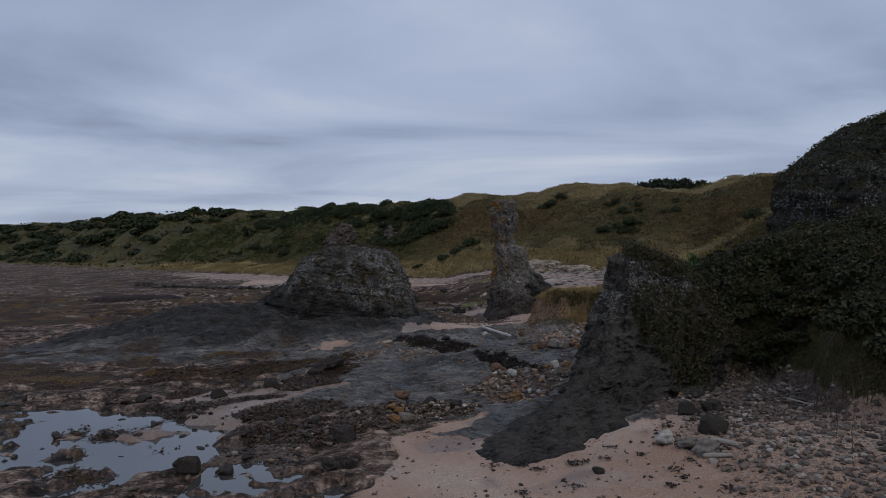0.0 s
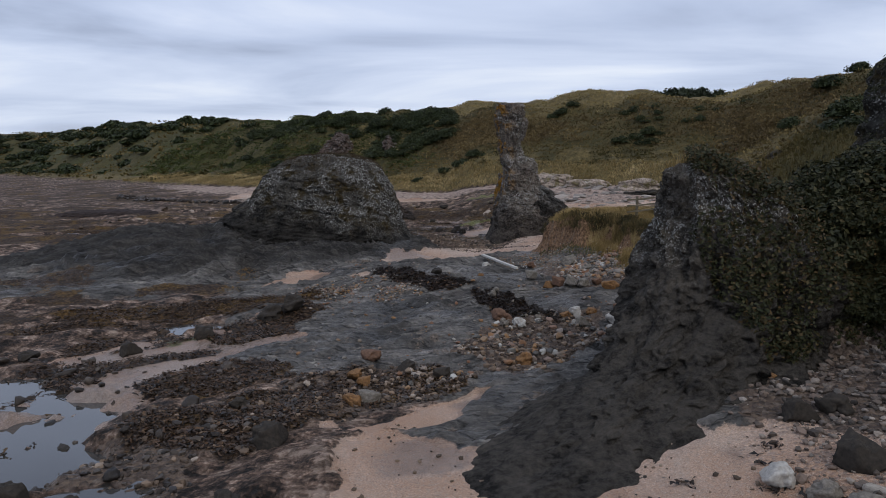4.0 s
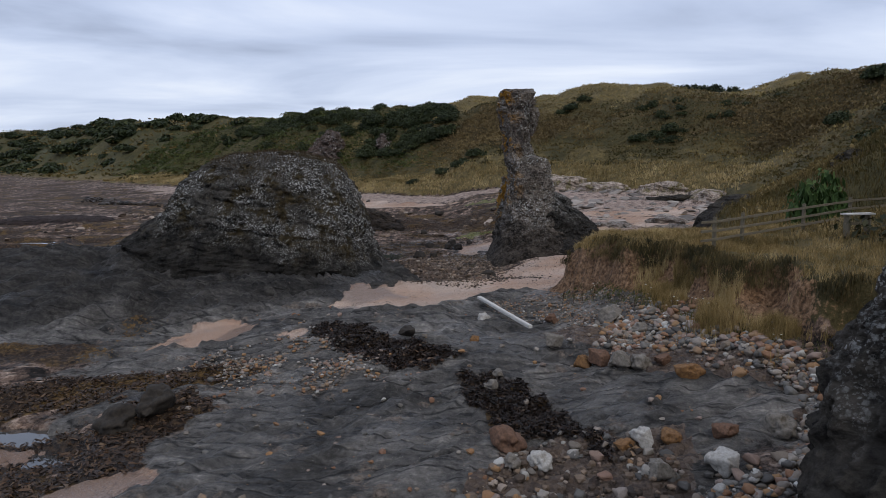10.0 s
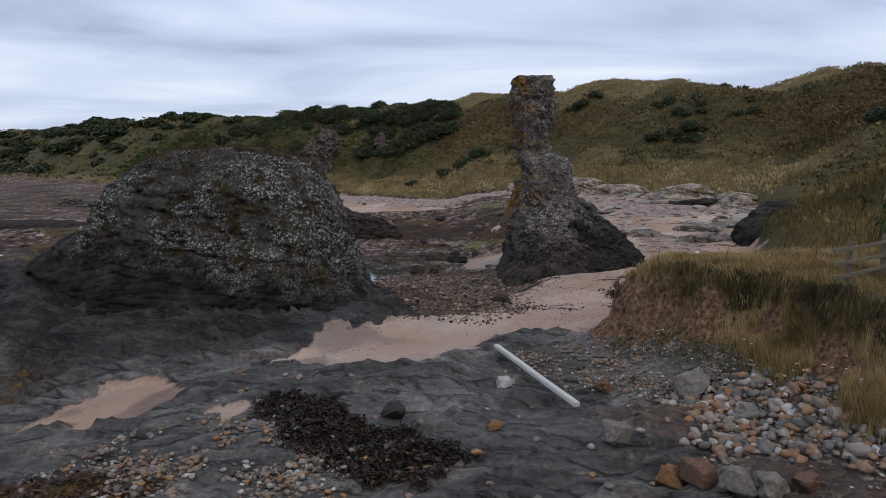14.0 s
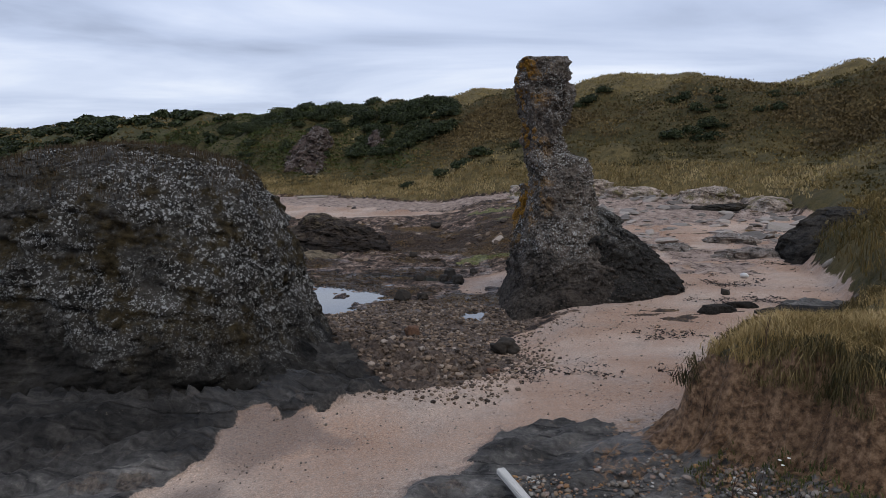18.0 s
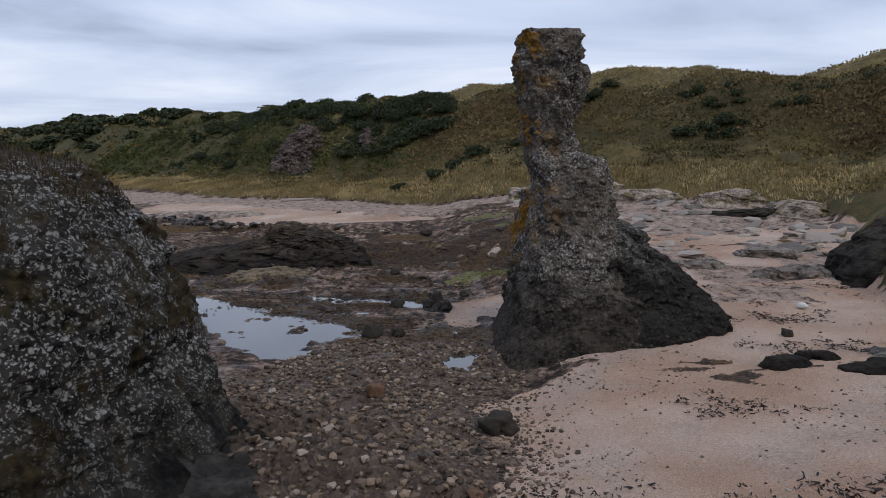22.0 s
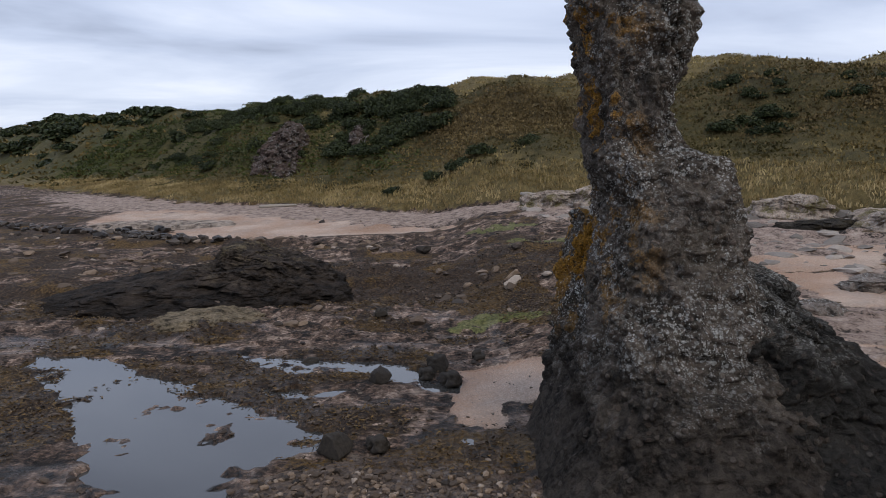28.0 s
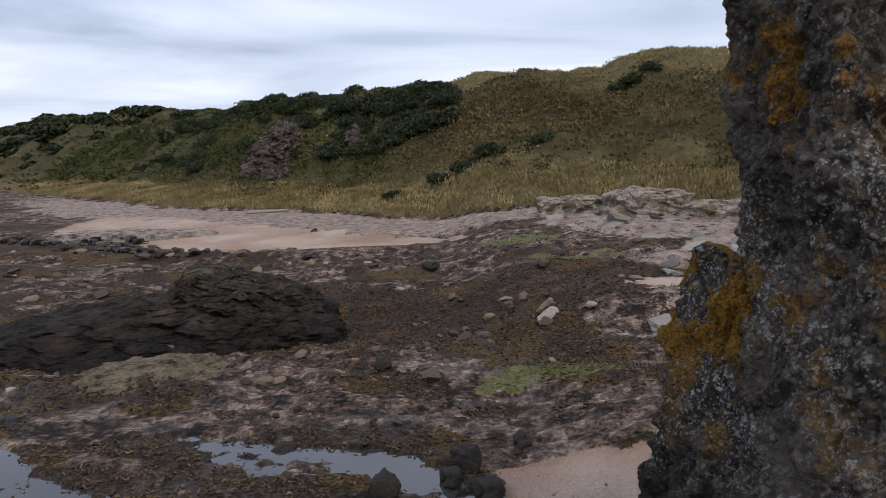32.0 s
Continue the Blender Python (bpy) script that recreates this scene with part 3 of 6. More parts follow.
    col = mixc(nt, math_(nt, "MULTIPLY", ramp(nt, obj_noise(nt, 17.0, 5.0, 0.75), [(0.515, 0.0), (0.58, 0.6)]), sand), col, mixc(nt, ramp(nt, grain, [(0.4, 0.0), (0.6, 1.0)]), (0.11, 0.08, 0.062), (0.50, 0.43, 0.37)))
    wd = ramp(nt, fine, [(0.36, (0.012, 0.008, 0.006)), (0.5, (0.040, 0.025, 0.016)), (0.64, (0.105, 0.066, 0.036))])
    wd = mixc(nt, ramp(nt, obj_noise(nt, 0.45, 5.0, 0.6), [(0.50, 0.0), (0.58, 0.9)]), wd, ramp(nt, fine, [(0.36, (0.030, 0.017, 0.006)), (0.5, (0.092, 0.053, 0.016)), (0.64, (0.19, 0.115, 0.04))]))
    col = mixc(nt, edge(weed, 1.2), col, wd)
    # soft earth and turf
    gr = ramp(nt, math_(nt, "ADD", math_(nt, "MULTIPLY", big, 0.55), math_(nt, "MULTIPLY", mid, 0.45)),
              [(0.38, (0.020, 0.021, 0.006)), (0.47, (0.044, 0.040, 0.012)), (0.55, (0.080, 0.062, 0.020)), (0.64, (0.13, 0.098, 0.036))])
    gr = mixc(nt, math_(nt, "MULTIPLY", sc.outputs[1], 0.85), gr, ramp(nt, mid, [(0.35, (0.095, 0.070, 0.024)), (0.65, (0.26, 0.19, 0.075))]))
    gr = mixc(nt, math_(nt, "MULTIPLY", sc.outputs[0], 0.9), gr, ramp(nt, mid, [(0.35, (0.034, 0.023, 0.010)), (0.65, (0.115, 0.076, 0.034))]))
    gr = mixc(nt, math_(nt, "MULTIPLY", sc.outputs[2], 0.85), gr, ramp(nt, mid, [(0.35, (0.018, 0.027, 0.007)), (0.65, (0.058, 0.072, 0.018))]))
    gr = mixc(nt, 0.4, gr, ramp(nt, fine, [(0.34, (0.015, 0.014, 0.005)), (0.66, (0.125, 0.097, 0.037))]))
    col = mixc(nt, edge(grass, 0.5), col, gr)
    col = mixc(nt, edge(cut, 0.9), col, ramp(nt, fine, [(0.36, (0.060, 0.032, 0.015)), (0.5, (0.20, 0.112, 0.058)), (0.64, (0.36, 0.22, 0.125))]))
    col = mixc(nt, math_(nt, "MULTIPLY", edge(C.outputs["Alpha"], 1.2), 0.8), col, ramp(nt, fine, [(0.35, (0.06, 0.065, 0.02)), (0.65, (0.21, 0.22, 0.07))]))
    col = mixc(nt, math_(nt, "MULTIPLY", math_(nt, "MULTIPLY", wet, sand), 0.85), col, mixc(nt, 1.0, col, (0.52, 0.53, 0.56), "MULTIPLY"))
    rough = math_(nt, "SUBTRACT", 0.86, math_(nt, "MULTIPLY", math_(nt, "MAXIMUM", wet, math_(nt, "MULTIPLY", rock, 0.15)), 0.6))
    bump = math_(nt, "ADD", math_(nt, "MULTIPLY", fine, math_(nt, "SUBTRACT", 1.0, math_(nt, "MULTIPLY", sand, 0.8))), math_(nt, "MULTIPLY", grain, 0.12))
    bump = math_(nt, "SUBTRACT", bump, math_(nt, "MULTIPLY", math_(nt, "MULTIPLY", vor.outputs["Distance"], shingle), 1.2))
    stony = math_(nt, "MULTIPLY", rock, math_(nt, "SUBTRACT", 1.0, math_(nt, "MAXIMUM", sand, grass)))
    bump = math_(nt, "ADD", bump, math_(nt, "MULTIPLY", stony, math_(nt, "ADD", math_(nt, "MULTIPLY", grainy, 1.6), math_(nt, "MULTIPLY", beds, 0.55))))
    bump = math_(nt, "ADD", bump, math_(nt, "MULTIPLY", math_(nt, "MULTIPLY", chips.outputs[0], 0.35), math_(nt, "SUBTRACT", 1.0, math_(nt, "MAXIMUM", math_(nt, "MAXIMUM", sand, rock), grass))))
    finish(nt, col, rough, bump, 1.0, 0.12, 0.3)
    return m


def rock_material(name, dark, lit, lichen=0.5, orange=0.0, orange_low=0.0, top=9.0, tide=1.0, moss=0.0, clasts=0.0, floor_=0.06, slope=0.0, slope_from=0.0, damp=0.48, east=None, gold=((0.075, 0.043, 0.012), (0.52, 0.26, 0.035))):
    """Conglomerate rock: dark, speckled with pale lichen above the tide line and orange lichen in patches."""
    m, nt = material(name)
    fine = obj_noise(nt, 7.0, 9.0, 0.7)
    mid = obj_noise(nt, 1.5, 6.0, 0.6)
    tiny = obj_noise(nt, 26.0, 6.0, 0.7)
    tc = nt.nodes.new("ShaderNodeTexCoord").outputs["Object"]
    col = ramp(nt, math_(nt, "ADD", math_(nt, "MULTIPLY", mid, 0.5), math_(nt, "MULTIPLY", fine, 0.5)),
               [(0.40, tuple(0.6 * a for a in dark)), (0.50, tuple((a + b) / 2 for a, b in zip(dark, lit))), (0.62, lit)])
    if clasts:
        cv = nt.nodes.new("ShaderNodeTexVoronoi"); cv.inputs["Scale"].default_value = 8.5
        nt.links.new(mixc(nt, 0.10, tc, nt.nodes[mid.node.name].outputs["Color"]), cv.inputs["Vector"])
        cc = nt.nodes.new("ShaderNodeSeparateColor"); nt.links.new(cv.outputs["Color"], cc.inputs[0])
        inside = ramp(nt, cv.outputs["Distance"], [(0.30, 1.0), (0.46, 0.0)])
        pick = math_(nt, "MULTIPLY", inside, math_(nt, "MULTIPLY", math_(nt, "GREATER_THAN", cc.outputs[0], 0.45), clasts))
        col = mixc(nt, math_(nt, "MULTIPLY", pick, 0.75), col, ramp(nt, cc.outputs[1], [(0.0, tuple(0.7 * a for a in dark)), (0.5, (0.17, 0.125, 0.10)), (0.8, (0.24, 0.19, 0.16)), (1.0, (0.36, 0.32, 0.28))]))
    sepz = nt.nodes.new("ShaderNodeSeparateXYZ"); nt.links.new(tc, sepz.inputs[0])
    high = math_(nt, "ADD", sepz.outputs[2], math_(nt, "MULTIPLY", math_(nt, "SUBTRACT", mid, 0.5), 3.0))
    if slope:
        high = math_(nt, "ADD", high, math_(nt, "MULTIPLY", math_(nt, "SUBTRACT", sepz.outputs[0], slope_from), slope))
    above = math_(nt, "DIVIDE", math_(nt, "SUBTRACT", high, tide), 1.2, clamp=True)
    col = mixc(nt, math_(nt, "SUBTRACT", 1.0, above), col, mixc(nt, 1.0, col, (damp, damp, damp), "MULTIPLY"))
    if lichen:
        dots = None
        for sc_, lim in ((24.0, 0.36), (11.0, 0.32)):
            vo = nt.nodes.new("ShaderNodeTexVoronoi"); vo.inputs["Scale"].default_value = sc_
            warp = mixc(nt, 0.14, tc, nt.nodes[fine.node.name].outputs["Color"])
            nt.links.new(warp, vo.inputs["Vector"])
            cell = nt.nodes.new("ShaderNodeSeparateColor"); nt.links.new(vo.outputs["Color"], cell.inputs[0])
            d_ = math_(nt, "MULTIPLY", ramp(nt, vo.outputs["Distance"], [(lim * 0.75, 1.0), (lim * 1.25, 0.0)]), math_(nt, "GREATER_THAN", cell.outputs[0], 0.72 - 0.3 * lichen))
            dots = d_ if dots is None else math_(nt, "MAXIMUM", dots, d_)
        spots = dots
        patch = ramp(nt, obj_noise(nt, 0.7, 4.0, 0.6), [(0.43, floor_), (0.56, 1.0)])
        if east is not None:
            patch = math_(nt, "MAXIMUM", patch, math_(nt, "MULTIPLY", math_(nt, "DIVIDE", math_(nt, "SUBTRACT", sepz.outputs[0], east), 1.6, clamp=True), 0.9))
        crust = ramp(nt, obj_noise(nt, 10.0, 8.0, 0.75), [(0.605 - 0.04 * lichen, 0.0), (0.625 - 0.04 * lichen, 1.0)])
        spots = math_(nt, "MAXIMUM", math_(nt, "MULTIPLY", spots, 0.9), crust)
        col = mixc(nt, math_(nt, "MULTIPLY", math_(nt, "MULTIPLY", spots, patch), above), col, ramp(nt, tiny, [(0.35, (0.27, 0.27, 0.26)), (0.60, (0.66, 0.66, 0.63))]))
    if moss:
        col = mixc(nt, math_(nt, "MULTIPLY", ramp(nt, obj_noise(nt, 1.0, 8.0, 0.7, (1.0, 1.0, 1.35)), [(0.5, 0.0), (0.6, 1.0)]), math_(nt, "MULTIPLY", above, moss)), col, ramp(nt, fine, [(0.38, (0.018, 0.014, 0.007)), (0.62, (0.075, 0.055, 0.024))]))
    if orange:
        f = ramp(nt, math_(nt, "ADD", math_(nt, "MULTIPLY", obj_noise(nt, 1.3, 4.0), 0.6), math_(nt, "MULTIPLY", fine, 0.4)), [(0.545 - 0.06 * orange, 0.0), (0.60 - 0.06 * orange, 1.0)])
        hi = math_(nt, "DIVIDE", math_(nt, "SUBTRACT", high, orange_low), 1.5, clamp=True)
        side = math_(nt, "SUBTRACT", 1.0, math_(nt, "DIVIDE", math_(nt, "SUBTRACT", sepz.outputs[0], top), 1.2, clamp=True))
        col = mixc(nt, math_(nt, "MULTIPLY", f, math_(nt, "MULTIPLY", hi, side)), col,
                   ramp(nt, tiny, [(0.35, gold[0]), (0.65, gold[1])]))
    bump = math_(nt, "ADD", fine, math_(nt, "MULTIPLY", tiny, 0.55))
    if clasts:
        bump = math_(nt, "ADD", bump, math_(nt, "MULTIPLY", pick, 0.5))
    finish(nt, col, 0.88, bump, 1.0, 0.15, 0.18)
    return m


def water_material():
    m, nt = material("pool_water")
    f = obj_noise(nt, 5.0, 3.0)
    finish(nt, (0.050, 0.048, 0.045, 1), 0.03, f, 0.04, 0.01, 0.5, IOR=1.9)
    return m


def leaf_material(name, stops, rough=0.6, patch=0.0):
    m, nt = material(name)
    g = nt.nodes.new("ShaderNodeNewGeometry").outputs["Random Per Island"]
    oi = nt.nodes.new("ShaderNodeObjectInfo").outputs["Random"]
    f = math_(nt, "ADD", math_(nt, "MULTIPLY", g, 0.7 - 0.3 * bool(patch)), math_(nt, "MULTIPLY", oi, 0.3 * (not patch)))
    if patch:
        big = ramp(nt, obj_noise(nt, patch, 4.0, 0.55), [(0.36, 0.0), (0.64, 1.0)])
        f = math_(nt, "ADD", f, math_(nt, "MULTIPLY", big, 0.6))
    finish(nt, ramp(nt, f, stops), rough, None, spec=0.2)
    return m


M_GROUND = ground_material()
M_STACK = rock_material("stack_rock", (0.042, 0.0355, 0.03), (0.2, 0.165, 0.136), 0.9, 0.42, 1.9, 4.95, 0.7, 0.3, 0.8, 0.2)
M_FIN = rock_material("fin_rock", (0.022, 0.020, 0.018), (0.105, 0.096, 0.084), 1.0, 0.0, 0.6, 30.0, 1.6, 0.25, 0.6, 0.35)
M_LEDGE = rock_material("ledge_rock", (0.034, 0.030, 0.026), (0.14, 0.118, 0.098), 0.6, 1.6, 0.9, 6.4, 0.2, 0.3, 0.8)
M_DOME = rock_material("dome_rock", (0.018, 0.0165, 0.0145), (0.098, 0.089, 0.077), 0.8, 0.0, 0, 0, 1.6, 1.3, 0.0, 0.07, 0.17, -7.0, east=-4.3)
M_CONE = rock_material("cone_rock", (0.032, 0.029, 0.026), (0.168, 0.148, 0.125), 0.95, 0.0, 0, 0, 2.4, 0.6, 0.0, 0.12, damp=0.62)
M_DARK = rock_material("dark_rock", (0.020, 0.018, 0.016), (0.075, 0.064, 0.052), 0.0, 0.0, 0, 0, 0.3, 0.8)
M_RIDGE = rock_material("ridge_rock", (0.06, 0.047, 0.030), (0.36, 0.285, 0.19), 0.0, 0.7, -0.4, 60.0, -2.0, 0.0, 0.0, 0.0, gold=((0.09, 0.07, 0.03), (0.30, 0.24, 0.12)))
M_OUTCROP = rock_material("outcrop_rock", (0.018, 0.014, 0.011), (0.085, 0.064, 0.049), 0.0, 0.6, 0.25, 60.0, -0.6, 0.0, 0.0, 0.0, gold=((0.085, 0.064, 0.032), (0.25, 0.20, 0.12)))
M_LIME = rock_material("limestone", (0.20, 0.15, 0.118), (0.64, 0.52, 0.43), 0.3, 0.5, -0.4, 80.0, -1.0, 0.3, 0.0, 0.3, gold=((0.11, 0.09, 0.04), (0.26, 0.22, 0.12)))
M_LIME_DARK = rock_material("grey_limestone", (0.085, 0.07, 0.06), (0.34, 0.28, 0.24), 0.3, 0.0, 0, 0, -1.0, 0.2, 0.0, 0.3)
M_CLIFF = rock_material("cliff_rock", (0.016, 0.015, 0.014), (0.050, 0.047, 0.040), 0.1, 0.0, 0, 0, 5.0, 1.0)
M_CRAG = rock_material("crag_rock", (0.026, 0.018, 0.016), (0.135, 0.095, 0.082), 0.25, 0.0, 0, 0, 0.0, 0.5)
M_WATER = water_material()


# ---- mesh helpers ----
def mesh_np(name, verts, faces, mat, smooth=True):
    """A mesh from arrays: verts n x 3, faces m x 3 or m x 4."""
    me = bpy.data.meshes.new(name)
    verts, faces = np.asarray(verts, np.float32), np.asarray(faces, np.int32)
    k = faces.shape[1]
    me.vertices.add(len(verts))
    me.vertices.foreach_set("co", verts.ravel())
    me.loops.add(faces.size)
    me.loops.foreach_set("vertex_index", faces.ravel())
    me.polygons.add(len(faces))
    me.polygons.foreach_set("loop_start", np.arange(0, faces.size, k, dtype=np.int32))
    me.polygons.foreach_set("use_smooth", np.full(len(faces), smooth))
    me.update(calc_edges=True)
    me.materials.append(mat)
    return me


def grid_faces(nu, nv, wrap=False):
    u = np.arange(nu if wrap else nu - 1)
    v = np.arange(nv - 1)
    U, V = np.meshgrid(u, v, indexing="ij")
    W = (U + 1) % nu
    return np.stack([U * nv + V, W * nv + V, W * nv + V + 1, U * nv + V + 1], -1).reshape(-1, 4)


def part(name, data, parent, label=""):
    ob = new(name, data)
    ob.parent = parent
    if label:
        ob["label"] = label
    return ob


# ---- ground ----
def spaced(a, b, step, grow, lo, hi):
    mid = list(np.arange(a, b + 1e-6, step))
    s, x = step, b
    while x < hi:
        s *= grow
        x += s
        mid.append(x)
    s, x = step, a
    while x > lo:
        s *= grow
        x -= s
        mid.insert(0, x)
    return np.array(mid)


GX = spaced(-11, 13, 0.12, 1.045, -4200, 4200)
GY = spaced(4, 60, 0.12, 1.016, -900, 4600)
XX, YY = np.meshgrid(GX, GY, indexing="ij")
ZZ, COVER = lay(XX.ravel(), YY.ravel())
gm = mesh_np("ground", np.stack([XX.ravel(), YY.ravel(), ZZ], -1), grid_faces(len(GX), len(GY)), M_GROUND)
for key, names in (("cover_a", ("sand", "rock", "pale", "shingle")), ("cover_b", ("weed", "grass", "wet", "cut")), ("cover_c", ("heath", "straw", "green", "algae"))):
    at = gm.attributes.new(key, "FLOAT_COLOR", "POINT")
    at.data.foreach_set("color", np.stack([np.clip(COVER[n], 0, 1) for n in names], -1).astype(np.float32).ravel())
tagged(new("ground", gm), "sand, black rock platform, weedy reef and grassy slopes", "ground", kind="structure")


def pool_plane(x0, y0, x1, y1, z, label):
    xs, ys = np.linspace(x0, x1, 12), np.linspace(y0, y1, 12)
    X, Y = np.meshgrid(xs, ys, indexing="ij")
    me = mesh_np("water", np.stack([X.ravel(), Y.ravel(), np.full(X.size, z)], -1), grid_faces(12, 12), M_WATER)
    return tagged(new("water", me), label, "water", kind="structure")


pool_plane(-13, 43.2, 3.6, 58.6, -1.0, "still shallow rock pool reflecting grey sky")
pool_plane(-6.6, 6.5, -2.2, 10.8, -0.74, "small puddles among weedy stones")
pool_plane(-30.5, 52.5, -20.5, 61.5, -1.12, "strip of tide water left on the reef")
pool_plane(-26, 8.0, -5.2, 23.8, -0.93, "shallow tide pool over sand and stones")


# ---- rock masses ----
def rock_mass(name, rows, mat, label, category="rock", nu=220, nv=160, power=2.6, amp=0.35, seed=1, strata=0.0, fine=0.06, flow=0.0, skew=(0.0, 0.0), lumps=0.0, ribs=0.0):
    """A rock from rows of height, west, east, south and north reach; rough all over."""
    rows = np.array(rows, float)
    vz = np.concatenate([[0], np.cumsum(np.hypot(np.diff(rows[:, 0]), 0.5 * np.abs(np.diff(rows[:, 2] - rows[:, 1])) + 1e-3))])
    s = np.linspace(0, vz[-1], nv)
    z, xl, xr, yf, yb = [np.interp(s, vz, rows[:, i]) for i in range(5)]
    th = np.linspace(0, 2 * np.pi, nu, endpoint=False)
    c, sn = np.cos(th)[:, None], np.sin(th)[:, None]
    e = 2 / power
    ex, ey = np.sign(c) * np.abs(c) ** e, np.sign(sn) * np.abs(sn) ** e
    X = (xl + xr) / 2 + (xr - xl) / 2 * ex
    Y = (yf + yb) / 2 + (yb - yf) / 2 * ey
    Z = np.broadcast_to(z, X.shape).copy()
    big = fbm(X * 0.55, Y * 0.55, Z * 0.55, 3, 0.5, seed)
    mid = fbm(X * 1.7, Y * 1.7, Z * 1.9, 4, 0.55, seed + 9)
    ridge = 1 - np.abs(fbm(X * 0.9, Y * 0.9, Z * 1.3, 3, 0.5, seed + 21)) * 2
    small = fbm(X * 5.5, Y * 5.5, Z * 5.5, 3, 0.6, seed + 33)
    run = 0.5 - np.abs(fbm(X * 0.9 + 0.3 * Z, Y * 0.9, Z * 0.28, 4, 0.55, seed + 77))
    run = run + 0.4 * (0.4 - np.abs(fbm(X * 2.6 + 0.5 * Z, Y * 2.6, Z * 0.5, 3, 0.55, seed + 78)))
    layer = fbm(X * 0.3, Y * 0.3, Z * 3.0 + 0.6 * X, 3, 0.5, seed + 43)
    crack = np.exp(-(fbm(X * 0.8, Y * 0.8, Z * 0.6, 3, 0.5, seed + 61) / 0.05) ** 2) + 0.6 * np.exp(-(fbm(X * 1.9, Y * 1.9, Z * 2.2, 2, 0.5, seed + 67) / 0.07) ** 2)
    taper = np.clip((xr - xl) / 1.2, 0.05, 1)
    calm = 0.6 + 0.4 * sstep(0.3, 1.8, z - rows[0, 0] - 0.6) if rows[-1, 0] > 4 else 1.0
    push = calm * (amp * (0.7 * big + 0.45 * mid + 0.25 * (np.clip(ridge, 0, 1) - 0.6)) + strata * layer + flow * run + fine * small - 0.32 * amp * crack) * taper
    if lumps:
        push = push + lumps * (pebbly(X * 3.2, Y * 3.2, Z * 3.2, seed + 81) + 0.6 * pebbly(X * 7.0, Y * 7.0, Z * 7.0, seed + 89) - 0.5) * sstep(-0.6, 0.8, z + 0.5 * big)
    if ribs:
        warp = 0.35 * mid + 0.12 * Z
        push = push + ribs * (0.35 - np.abs(fbm(c * 3.4 + warp, sn * 3.4 + warp, Z * 0.22, 3, 0.5, seed + 91)) + 0.45 * (0.35 - np.abs(fbm(c * 9 + warp, sn * 9 + warp, Z * 0.4, 3, 0.5, seed + 95)))) * (1 - 0.6 * sstep(2.0, 4.0, z)) * sstep(-0.8, 0.5, z)
    k = 1 - sstep(-0.2, 2.6, z)
    X, Y = X + skew[0] * (Y - (yf + yb) / 2) * k, Y + skew[1] * (X - (xl + xr) / 2) * k
    nx, ny = c * np.ones_like(X), sn * np.ones_like(X)
    X, Y = X + nx * push, Y + ny * push
    Z = Z + 0.35 * amp * fbm(X * 0.8, Y * 0.8, Z * 0.8, 4, 0.55, seed + 55) * np.clip((z - z[0]) / 0.8, 0, 1)
    V = np.stack([X, Y, Z], -1).reshape(-1, 3)
    F = grid_faces(nu, nv, True)
    cap = np.mean(V.reshape(nu, nv, 3)[:, -1], 0)
    V = np.vstack([V, cap])
    idx = np.arange(nu)
    last = np.stack([idx * nv + nv - 1, ((idx + 1) % nu) * nv + nv - 1, np.full(nu, len(V) - 1), np.full(nu, len(V) - 1)], -1)
    me = bpy.data.meshes.new(name)
    me.from_pydata(V.tolist(), [], F.tolist() + last[:, :3].tolist())
    me.polygons.foreach_set("use_smooth", np.full(len(me.polygons), True))
    me.materials.append(mat)
    return tagged(new(name, me), label, category)


